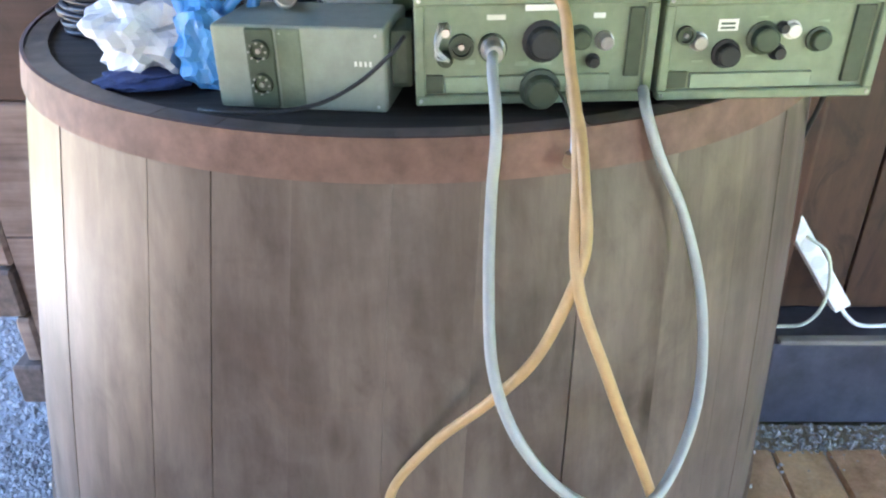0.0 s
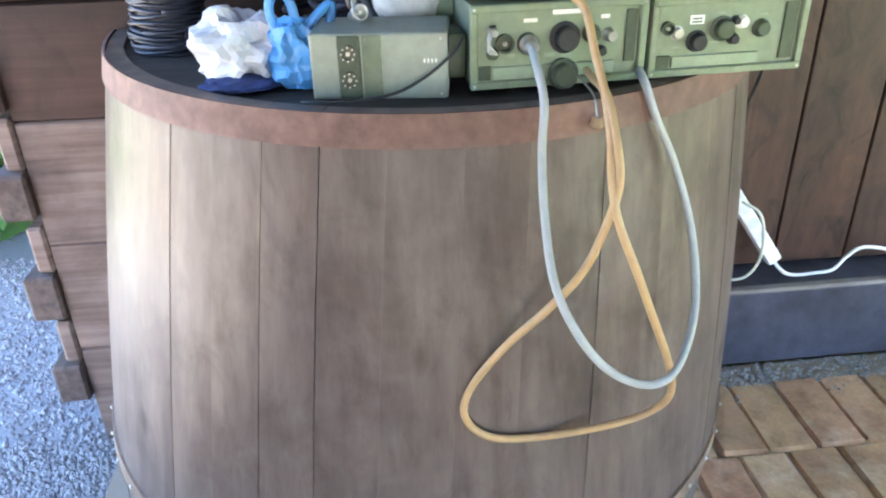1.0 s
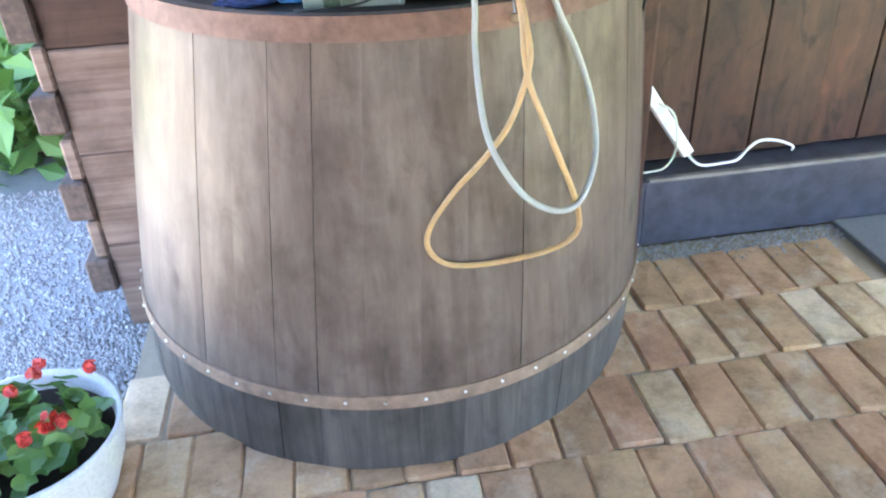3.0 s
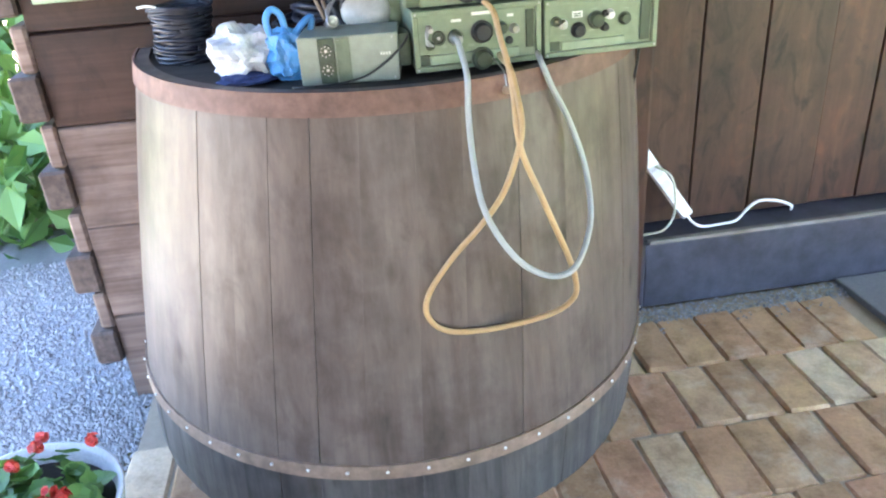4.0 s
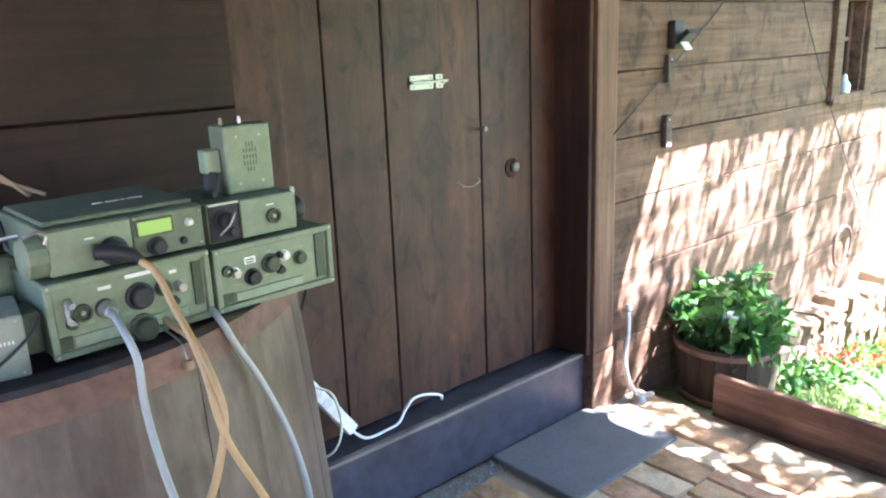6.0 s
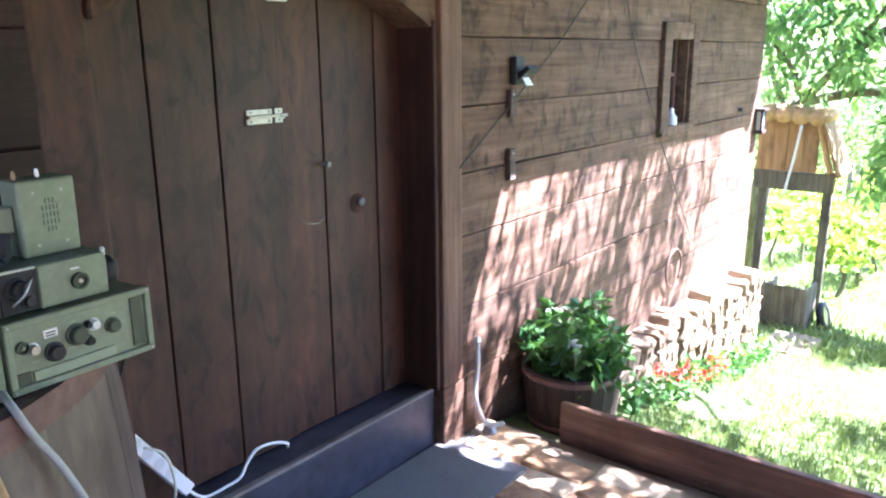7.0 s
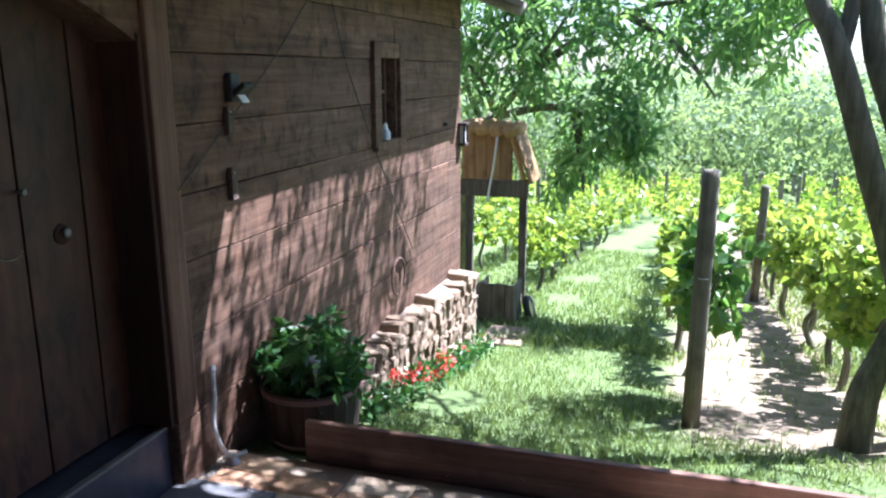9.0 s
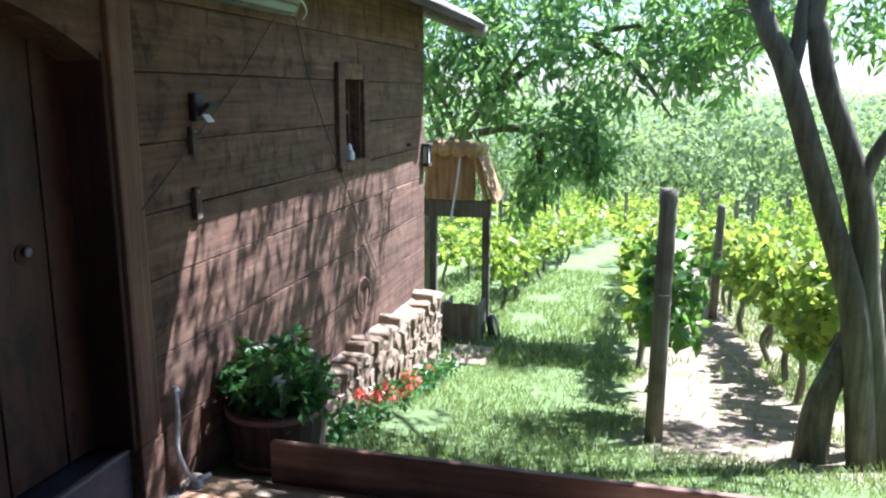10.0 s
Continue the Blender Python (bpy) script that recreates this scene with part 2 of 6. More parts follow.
def smooth_path(pts, n=8):
    """A Catmull-Rom curve through the points."""
    P = [Vector(p) for p in pts]
    P = [2 * P[0] - P[1]] + P + [2 * P[-1] - P[-2]]
    out = []
    for i in range(1, len(P) - 2):
        for k in range(n):
            t = k / n
            a, b, c, d = P[i - 1], P[i], P[i + 1], P[i + 2]
            out.append(0.5 * (2 * b + (c - a) * t + (2 * a - 5 * b + 4 * c - d) * t * t + (3 * b - a - 3 * c + d) * t ** 3))
    return out + [P[-2]]


def add_tube(bm, pts, radius, n=8):
    """A round rod along points; radius is a number or a list."""
    pts = [Vector(p) for p in pts]
    rad = radius if isinstance(radius, (list, tuple)) else [radius] * len(pts)
    rings, side = [], None
    for i, p in enumerate(pts):
        d = (pts[min(i + 1, len(pts) - 1)] - pts[max(i - 1, 0)]).normalized()
        if side is None:
            side = d.orthogonal().normalized()
        side = (side - d * side.dot(d)).normalized()
        up = d.cross(side)
        rings.append([bm.verts.new(p + rad[i] * (side * math.cos(2 * math.pi * k / n) + up * math.sin(2 * math.pi * k / n))) for k in range(n)])
    for a, b in zip(rings, rings[1:]):
        for k in range(n):
            bm.faces.new((a[k], a[(k + 1) % n], b[(k + 1) % n], b[k]))
    bm.faces.new(list(reversed(rings[0])))
    bm.faces.new(rings[-1])
    return bm


def tube(pts, radius, n=8):
    return add_tube(bmesh.new(), pts, radius, n)


def raw(name, verts, faces, mat, parent=None, smooth=False):
    me = bpy.data.meshes.new(name)
    me.from_pydata(verts, [], faces)
    me.materials.append(mat)
    if smooth:
        me.polygons.foreach_set("use_smooth", [True] * len(me.polygons))
    ob = new(name, me)
    if parent is not None:
        ob.parent = parent
    return ob


# ---- ground ----
def ground_z(x, y):
    """Level by the house, falling away past the kerb board into a wooded valley."""
    if x < 3.45:
        z = -0.05 - 0.012 * max(0.0, -0.6 - x)
    elif x < 7.25:
        z = -0.05 - 0.215 * (x - 3.45)
    elif x < 22:
        z = -0.867 - 0.13 * (x - 7.25)
    elif x < 55:
        z = -2.785 - 0.10 * (x - 22)
    elif x < 190:
        z = -6.085 - 0.02 * (x - 55)
    else:
        z = -8.785
    return z


def make_ground():
    xs = [-60, -30, -15, -8, -5, -3, -2, -1.2, -0.7, -0.25] + [0.5, 1.5, 2.5, 3.35, 3.45] + [3.45 + 0.2 * i for i in range(1, 60)] + [15.5 + 0.8 * i for i in range(20)] + [33, 38, 45, 55, 70, 90, 120, 150, 190, 400, 1500]
    ys = [-900, -200, -80, -40, -25, -18] + [-14 + 0.35 * i for i in range(70)] + [11, 13, 16, 22, 40, 80, 200, 900]
    verts = []
    for x in xs:
        for y in ys:
            z = ground_z(x, y)
            if x > 3.6:
                z += 0.03 * noise.noise((x * 0.9, y * 0.9, 0)) + 0.012 * noise.noise((x * 4, y * 4, 3))
                if x > 60:
                    z += (x - 60) * 0.02 * noise.noise((x * 0.01, y * 0.012, 5))
            if x < 0 and abs(y) > 2:
                z += 0.02 * noise.noise((x, y, 1))
            verts.append((x, y, z))
    k = len(ys)
    faces = [(i * k + j, (i + 1) * k + j, (i + 1) * k + j + 1, i * k + j + 1) for i in range(len(xs) - 1) for j in range(k - 1)]
    m, n, l, b = base_mat("lawn_and_soil", 0.95, 0, 0.2)
    v = mapped(n, l, (1, 1, 1), False)
    grain, patch, big = tex_noise(n, l, v, 38, 6, 0.7), tex_noise(n, l, v, 1.3, 5, 0.6), tex_noise(n, l, v, 6, 5, 0.6)
    green, soil = ramp(n, [(0.3, (0.06, 0.10, 0.035)), (0.7, (0.17, 0.23, 0.085))]), ramp(n, [(0.3, (0.15, 0.11, 0.075)), (0.7, (0.31, 0.25, 0.18))])
    l.new(grain.outputs["Fac"], green.inputs[0])
    l.new(big.outputs["Fac"], soil.inputs[0])
    # bare strips along the vine rows, and unseen bare earth by the house, added against green bounce light
    sep = n.new("ShaderNodeSeparateXYZ")
    l.new(v, sep.inputs[0])
    def rng(src, a, c, d, e):
        r = n.new("ShaderNodeMapRange")
        r.interpolation_type = "SMOOTHSTEP"
        for key, val in ((1, a), (2, c), (3, d), (4, e)):
            r.inputs[key].default_value = val
        l.new(src, r.inputs[0])
        return r.outputs[0]
    def math2(op, a, c):
        q = n.new("ShaderNodeMath")
        q.operation = op
        for key, val in ((0, a), (1, c)):
            if isinstance(val, float):
                q.inputs[key].default_value = val
            else:
                l.new(val, q.inputs[key])
        return q.outputs[0]
    yy = math2("ADD", sep.outputs[1], math2("MULTIPLY", patch.outputs["Fac"], 0.8))
    strip = math2("MULTIPLY", rng(yy, 0.25, 0.65, 1.0, 0.0), rng(yy, -1.6, -0.9, 0.0, 1.0))
    strip = math2("MULTIPLY", strip, rng(sep.outputs[0], 4.3, 5.0, 0.0, 1.0))
    left = rng(sep.outputs[0], 3.40, 3.48, 1.0, 0.0)
    bare = math2("MAXIMUM", strip, left)
    bare = math2("MULTIPLY", bare, rng(big.outputs["Fac"], 0.3, 0.5, 0.55, 1.0))
    c = mix_col(n, l, bare, green.outputs[0], soil.outputs[0])
    l.new(c, b.inputs["Base Color"])
    bump(n, l, b, grain.outputs["Fac"], 1.0, 0.02)
    ob = raw("ground", verts, faces, m, None, True)
    tagged(ob, "grassy ground with bare soil strips, sloping to a valley", "ground", kind="structure")


make_ground()

# ---- house: walls, door, roof ----
SEAMS = [0.28, 0.60, 0.92, 1.19, 1.465, 1.74, 2.02, 2.32, 2.62]


def log_piece(parent, x0, x1, z0, z1, mat, y0=2.0, y1=2.16, seed=0):
    """One hewn log of a wall, with wavy worn arrises and a slightly uneven face."""
    rnd = random.Random(seed)
    nx = max(2, int((x1 - x0) / 0.22))
    verts, faces = [], []
    prof = [(y0 + 0.009, z0 + 0.001), (y0 + 0.0015, z0 + 0.0055), (y0, (z0 + z1) / 2), (y0 + 0.0015, z1 - 0.0055), (y0 + 0.009, z1 - 0.001), (y1, z1 - 0.0015), (y1, z0 + 0.0015)]
    off = rnd.uniform(0, 50)
    for i in range(nx + 1):
        x = x0 + (x1 - x0) * i / nx
        for k, (y, z) in enumerate(prof):
            w = noise.noise((x * 1.7 + off, k * 0.8, off))
            verts.append((x, y + (0.006 * w if k < 5 else 0), z + (0.006 * noise.noise((x * 1.3 + off, 9.0 + (z > (z0 + z1) / 2), 2.0)) if k < 5 else 0)))
    p = len(prof)
    for i in range(nx):
        for k in range(p):
            a, b = i * p + k, i * p + (k + 1) % p
            faces.append((a, b, b + p, a + p))
    faces += [tuple(range(p)), tuple(nx * p + k for k in reversed(range(p)))]
    faces = [tuple(reversed(f)) for f in faces]
    return raw("log", verts, faces, mat, parent)


def house():
    w = thing("wall_front", "hewn log house wall with dark gaps between logs", "wall", kind="structure")
    # dark backing, so that no light passes between the logs
    part("backing", box((-0.15, 2.165, -0.9), (1.47, 2.26, 2.7)), M_LOG_SHADED, w)
    bm = box((3.14, 2.165, -0.95), (5.27, 2.26, 2.7))
    add_box(bm, (5.56, 2.165, -0.95), (7.2, 2.26, 2.7))
    add_box(bm, (5.27, 2.165, -0.95), (5.56, 2.26, 1.26))
    add_box(bm, (5.27, 2.165, 1.75), (5.56, 2.26, 2.7))
    part("backing", bm, M_LOG_SHADED, w)
    zs = [-0.05] + SEAMS
    for i, (a, b) in enumerate(zip(zs, zs[1:])):
        # left of the door, shade above 0.9 m is set by the darker colour
        log_piece(w, -0.19, 1.47, a, b, M_LOG_SHADED if a > 0.9 else M_LOG_PALE, seed=i)
        if a >= 0.2:
            if a < 1.75 and b > 1.22:
                log_piece(w, 3.14, 5.25, a, b, M_LOG, seed=20 + i)
                log_piece(w, 5.58, 7.22, a, b, M_LOG, seed=40 + i)
            else:
                log_piece(w, 3.14, 7.22, a, b, M_LOG, seed=20 + i)
    log_piece(w, 3.16, 7.22, -0.16, 0.28, M_LOG, seed=77)
    # butts of the crossing logs at the corner
    for i in range(9):
        z = 0.1 + 0.28 * i
        bm = box((-0.275, 1.975, z + (0.01 if i % 2 else 0.02)), (-0.192, 2.17, z + 0.14), 0.008)
        part("log_butt", bm, M_END, w)
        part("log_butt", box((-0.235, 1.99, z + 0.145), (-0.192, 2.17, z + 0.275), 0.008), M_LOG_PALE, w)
    # a packing log under the window and fill round it
    part("log", box((5.25, 2.003, 1.19), (5.58, 2.16, 1.225), 0.006), M_LOG, w)
    part("log", box((5.25, 2.003, 1.80), (5.58, 2.16, 2.02), 0.006), M_LOG, w)
    # stone footing
    side = tagged(part("wall_side", box((7.06, 2.27, -1.0), (7.2, 7.0, 2.7)), M_LOG), "log side wall of the house", "wall", kind="structure")
    tagged(part("wall_side", box((-0.16, 2.27, -0.3), (-0.02, 7.0, 2.7)), M_LOG), "log side wall of the house", "wall", kind="structure")
    tagged(part("wall_back", box((-0.16, 7.01, -1.0), (7.2, 7.15, 2.7)), M_LOG), "log back wall of the house", "wall", kind="structure")


house()


def arch_z(x):
    u = (x - 2.31) / 0.68
    return 1.76 + 0.2 * max(0.0, 1 - u * u)


def door():
    f = thing("door_frame", "reddish brown timber door frame with an arched lintel", "door frame", kind="structure")
    part("post", box((3.0, 1.985, 0.28), (3.135, 2.26, 2.32), 0.012, 2), M_POST, f)
    part("post", box((1.475, 2.03, 0.0), (1.635, 2.26, 2.32), 0.012, 2), M_DOOR_RED, f, "dark reddish timber post")
    # added dark board: its colour gives the shade inside the door recess
    part("jamb", box((2.972, 2.002, 0.278), (2.998, 2.188, 1.80), 0.004), M_DARK_BROWN, f, "dark strip added for the shade on the post's inner face")
    part("post_foot", box((3.004, 1.99, -0.04), (3.15, 2.2, 0.277), 0.01, 2), M_LOG, f, "short worn timber block")
    # arched lintel: flat top, curved underside
    bm = bmesh.new()
    n = 20
    ring = []
    for i in range(n + 1):
        x = 1.638 + (2.997 - 1.638) * i / n
        ring.append([bm.verts.new(c) for c in ((x, 2.01, arch_z(x)), (x, 2.01, 2.32), (x, 2.26, 2.32), (x, 2.26, arch_z(x)))])
    for a, b in zip(ring, ring[1:]):
        for k in range(4):
            bm.faces.new((a[k], b[k], b[(k + 1) % 4], a[(k + 1) % 4]))
    bm.faces.new(ring[0])
    bm.faces.new(list(reversed(ring[-1])))
    part("lintel", bm, M_LOG, f)
    part("header", box((1.475, 2.0, 2.324), (3.135, 2.26, 2.62)), M_LOG, f)
    edges = [1.64, 1.872, 2.105, 2.357, 2.555, 2.832, 2.995]
    for leaf in range(2):
        d = thing("door_leaf", "closed door leaf of reddish brown vertical planks" if leaf else "closed door leaf of dark brown vertical planks with a bolt", "door", group="double door", kind="structure")
        for i in range(3):
            x0, x1 = edges[leaf * 3 + i], edges[leaf * 3 + i + 1]
            gap = 0.0024
            dy = 0.004 * ((i * 7 + leaf * 3) % 3)
            part("plank", box((x0 + gap, 2.19 - dy, 0.275), (x1 - gap, 2.225, 2.0), 0.004, 2), M_DOOR_RED if leaf else M_DOOR, d)
        part("ledge", box((edges[leaf * 3] + 0.02, 2.228, 0.4), (edges[leaf * 3 + 3] - 0.02, 2.25, 0.5)), M_DOOR, d)
    part("cover", box((1.62, 2.262, 0.0), (3.02, 2.28, 2.1)), M_LOG_SHADED, f)
    s = thing("door_sill", "black painted wooden door sill with a worn pale edge", "door sill", kind="structure")
    part("face", box((1.65, 2.04, 0.0), (2.998, 2.075, 0.262), 0.006, 2), M_SILL, s)
    part("worn_edge", box((1.66, 2.034, 0.262), (2.996, 2.062, 0.276), 0.005, 2), M_WORN, s, "pale worn edge strip")
    part("ledge", box((1.65, 2.065, 0.2), (2.998, 2.235, 0.266), 0.004), M_SILL, s)
    part("end_board", box((1.60, 2.035, -0.02), (1.648, 2.2, 0.27), 0.005), M_SILL, s)


door()


def roof():
    r = thing("roof", "old boarded roof of the house with a low eave", "roof", kind="structure")
    # slope over the house and the low eave along its front, beyond the added shade roof
    def slope(x0, x1, y0, z0, y1, z1, th):
        bm = bmesh.new()
        d = Vector((0, y1 - y0, z1 - z0)).normalized()
        nrm = Vector((0, -d.z, d.y)) * th
        c = [Vector((x, y, z)) + o for x in (x0, x1) for (y, z) in ((y0, z0), (y1, z1)) for o in (Vector(), nrm)]
        v = [bm.verts.new(p) for p in c]
        for q in ((0, 1, 3, 2), (4, 6, 7, 5), (0, 4, 5, 1), (2, 3, 7, 6), (0, 2, 6, 4), (1, 5, 7, 3)):
            bm.faces.new([v[k] for k in q])
        return bm
    part("eave_boards", slope(-0.55, 7.5, 1.5, 2.20, 4.6, 3.5, 0.05), M_ROOF, r)
    # unseen flat roof, added to keep the sun off barrel, door and paving
    part("porch_boards", slope(-0.55, 3.95, -3.2, 2.26, 1.53, 2.235, 0.04), M_ROOF, r)
    part("back_slope", slope(-0.55, 7.5, 7.6, 2.3, 4.61, 3.5, -0.05), M_ROOF, r)
    # weathered bargeboard and rounded eave log at the end
    part("bargeboard", tube([(7.42, 1.50, 2.185), (7.43, 1.62, 2.25), (7.44, 1.9, 2.37), (7.43, 2.4, 2.58), (7.43, 3.4, 3.0)], [0.06, 0.085, 0.1, 0.1, 0.1], 14), M_WORN, r, "grey weathered rounded eave end", True)
    part("wall_plate", box((-0.2, 2.03, 2.625), (7.25, 2.2, 2.72)), M_ROOF, r)
    p = thing("gable_wall", "log gable filling under the roof", "wall", kind="structure")
    bm = bmesh.new()
    for x in (-0.15, 7.1):
        v = [bm.verts.new(c) for c in ((x, 2.28, 2.7), (x, 7.0, 2.7), (x, 4.6, 3.5), (x + 0.1, 2.28, 2.7), (x + 0.1, 7.0, 2.7), (x + 0.1, 4.6, 3.5))]
        for q in ((0, 2, 1), (3, 4, 5), (0, 3, 5, 2), (1, 2, 5, 4), (0, 1, 4, 3)):
            bm.faces.new([v[k] for k in q])
    part("filling", bm, M_LOG, p)


roof()
# three unseen walls, added to dim the light that reaches barrel and door
tagged(part("wall_porch", box((1.0, -3.25, -0.05), (3.8, -3.1, 2.25)), M_LOG_SHADED), "unseen dark plank wall added to block light from behind", "wall", kind="structure")
tagged(part("wall_porch", box((3.72, -3.09, -0.05), (3.8, -1.9, 2.24)), M_LOG_SHADED), "unseen dark plank wall added to block light from the side", "wall", kind="structure")
tagged(part("wall_porch", box((-0.5, -1.9, -0.05), (-0.42, 0.9, 2.24)), M_LOG_SHADED), "unseen dark plank wall added to block light from the side", "wall", kind="structure")

# ---- the half barrel against the wall ----
BZ = 1.128


def brl(theta, z, grow=0.0):
    """A point on the outside of the half barrel; theta 0 is right, 90 degrees faces the yard."""
    cx = 0.708 + 0.0695 * z
    bulge = 0.012 * math.sin(math.pi * min(1, z / BZ)) - 0.1 * max(0.0, 0.2 - z)
    a, b = 0.821 - 0.114 * z + bulge + grow, 0.873 - 0.139 * z + bulge + grow
    return Vector((cx + a * math.cos(theta), 1.985 - b * math.sin(theta), z))


def barrel():
    t = thing("half_barrel", "weathered grey-brown half barrel with rusty hoops, standing against the wall", "barrel")
    rnd = random.Random(4)
    cuts, a = [0.0], 0.0
    while a < math.pi - 0.16:
        a += rnd.uniform(0.13, 0.2)
        cuts.append(min(a, math.pi))
    cuts[-1] = math.pi
    def panel(t0, t1, z0, z1, out, thick, nz=7, nt=3):
        bm = bmesh.new()
        grid = {}
        for i in range(nt + 1):
            th = t0 + (t1 - t0) * i / nt
            edge = 0.0008 if i in (0, nt) else 0.0
            for j in range(nz + 1):
                z = z0 + (z1 - z0) * j / nz
                grid[i, j, 0] = bm.verts.new(brl(th, z, out - edge))
                grid[i, j, 1] = bm.verts.new(brl(th, z, out - thick))
        for i in range(nt):
            for j in range(nz):
                bm.faces.new((grid[i, j, 0], grid[i, j + 1, 0], grid[i + 1, j + 1, 0], grid[i + 1, j, 0]))
                bm.faces.new((grid[i, j, 1], grid[i + 1, j, 1], grid[i + 1, j + 1, 1], grid[i, j + 1, 1]))
            for j in (0, nz):
                bm.faces.new((grid[i, j, 0], grid[i + 1, j, 0], grid[i + 1, j, 1], grid[i, j, 1]))
        for j in range(nz):
            for i in (0, nt):
                bm.faces.new((grid[i, j, 0], grid[i, j, 1], grid[i, j + 1, 1], grid[i, j + 1, 0]))
        bmesh.ops.recalc_face_normals(bm, faces=bm.faces[:])
        return bm
    for i, (t0, t1) in enumerate(zip(cuts, cuts[1:])):
        gap = 0.0022 if i % 5 == 2 else 0.00015
        s = part("stave", panel(t0 + gap, t1 - gap, 0.215, BZ, rnd.uniform(-0.001, 0.001), 0.035), M_STAVE, t, smooth=True)
        s.data.set_sharp_from_angle(angle=radians(25))
        part("stave_foot", panel(t0 + gap, t1 - gap, 0.0, 0.215, rnd.uniform(-0.001, 0.001) - 0.003, 0.035, 2), M_STAVE_BASE, s, "dark foot of the stave" if i == 0 else "")
    def hoop(z0, z1, out, nm, label, mat):
        h = part(nm, panel(0.0, math.pi, z0, z1, out, 0.006, 1, 64), mat, t, label)
        return h
    hoop(1.08, BZ + 0.003, 0.006, "hoop", "wide rusty red-brown top hoop", M_HOOP)
    low = hoop(0.212, 0.249, 0.006, "hoop", "narrow dusty tan bottom hoop", M_HOOP_PALE)
    for i in range(25):
        th = 0.1 + i * (math.pi - 0.2) / 24
        p = brl(th, 0.234, 0.007)
        d = (p - brl(th, 0.234, -0.1)).normalized()
        part("nail", lathe([(0.0035, 0.0), (0.0045, 0.003), (0.002, 0.005)], 8, Matrix.Translation(p) @ d.to_track_quat("Z", "Y").to_matrix().to_4x4()), M_NAIL, low, "bright nail head" if i == 0 else "")
    # board that closes the top a little below the rim
    bm = bmesh.new()
    lo, hi = [], []
    for i in range(41):
        th = math.pi * i / 40
        q = brl(th, 1.10, -0.037)
        lo.append(bm.verts.new((q.x, q.y, 1.095)))
        hi.append(bm.verts.new((q.x, q.y, 1.119)))
    for i in range(40):
        bm.faces.new((lo[i], lo[i + 1], hi[i + 1], hi[i]))
    bm.faces.new(hi)
    bm.faces.new(list(reversed(lo)))
    bm.faces.new((lo[-1], lo[0], hi[0], hi[-1]))
    part("lid_board", bm, M_LIDWOOD, t, "dark worn wooden top")
    part("nail", lathe([(0.004, 0), (0.005, 0.003), (0.002, 0.005)], 8, Matrix.Translation((1.14, 1.42, 1.065)) @ Vector((0.5, -0.85, 0)).to_track_quat("Z", "Y").to_matrix().to_4x4()), M_NAIL, t, "bright nail head")
    return t


M_NAIL = plain("nail_head", (0.75, 0.75, 0.74), 0.35, 0.6, 0.1, 50, 0)
M_LIDWOOD = wood("lid_wood", (0.035, 0.03, 0.028), (0.07, 0.06, 0.055), (0.12, 0.10, 0.09), "x", 0.75)
barrel()

# ---- materials of the things ----
M_OLIVE = plain("olive_paint", (0.215, 0.262, 0.175), 0.5, 0.0, 0.12, 60, 0.1)
M_OLIVE2 = plain("worn_olive_paint", (0.158, 0.192, 0.13), 0.55, 0.0, 0.2, 45, 0.12)
M_OLIVE_PALE = plain("pale_olive_plate", (0.27, 0.33, 0.23), 0.5, 0.0, 0.12, 50, 0.08)
M_OLIVE_DARK = plain("dark_olive_panel", (0.055, 0.075, 0.045), 0.55, 0.0, 0.25, 50, 0.1)
M_BLACK = plain("black_rubber", (0.02, 0.021, 0.024), 0.6, 0.0, 0.3, 60, 0.1)
M_STEEL = plain("dull_steel", (0.55, 0.54, 0.52), 0.35, 0.9, 0.2, 60, 0.1)
M_WHITE = plain("white_plastic", (0.82, 0.83, 0.84), 0.4, 0.0, 0.04, 30, 0)
M_CREAM = plain("cream_paint", (0.66, 0.70, 0.58), 0.5, 0.0, 0.1, 60, 0.05)
M_LABEL = plain("white_label", (0.78, 0.78, 0.74), 0.6, 0.0, 0.05, 60, 0)
M_GREYHOSE = plain("grey_cable", (0.40, 0.42, 0.42), 0.45, 0.0, 0.1, 40, 0.05)
M_TAN = plain("tan_cable", (0.50, 0.33, 0.16), 0.4, 0.0, 0.12, 40, 0.05)
M_DULLTAN = plain("dull_tan_cable", (0.34, 0.23, 0.14), 0.5, 0.0, 0.12, 40, 0.05)
M_LCD = glow("lit_display", (0.28, 0.42, 0.10), 0.02)
M_BAG = plain("white_film", (0.56, 0.58, 0.64), 0.35, 0.0, 0.06, 25, 0.05)
M_BLUE = plain("blue_film", (0.10, 0.33, 0.72), 0.35, 0.0, 0.12, 25, 0.05)
M_COIL = plain("blue_black_wire", (0.014, 0.018, 0.034), 0.4, 0.0, 0.3, 60, 0)
M_DOME = plain("grey_white_cover", (0.62, 0.62, 0.58), 0.5, 0.0, 0.2, 25, 0.1)
M_GLASS, _n, _l, _b = base_mat("clear_cover", 0.12)
_b.inputs["Base Color"].default_value = (0.85, 0.95, 0.88, 1)
_b.inputs["Transmission Weight"].default_value = 0.9
M_FLAME = plain("grey_lens", (0.5, 0.52, 0.55), 0.25, 0.0, 0.1, 40, 0)
M_POT = stone_mat("white_pot", [(0.2, (0.62, 0.62, 0.62)), (0.8, (0.80, 0.80, 0.79))], 12.0, 0.35)
M_SOIL = stone_mat("potting_soil", [(0.2, (0.02, 0.016, 0.013)), (0.8, (0.07, 0.055, 0.045))], 20.0, 1.0)
M_RED = leaf_mat("red_petal", (0.35, 0.02, 0.02), (0.75, 0.10, 0.08), 0.25)
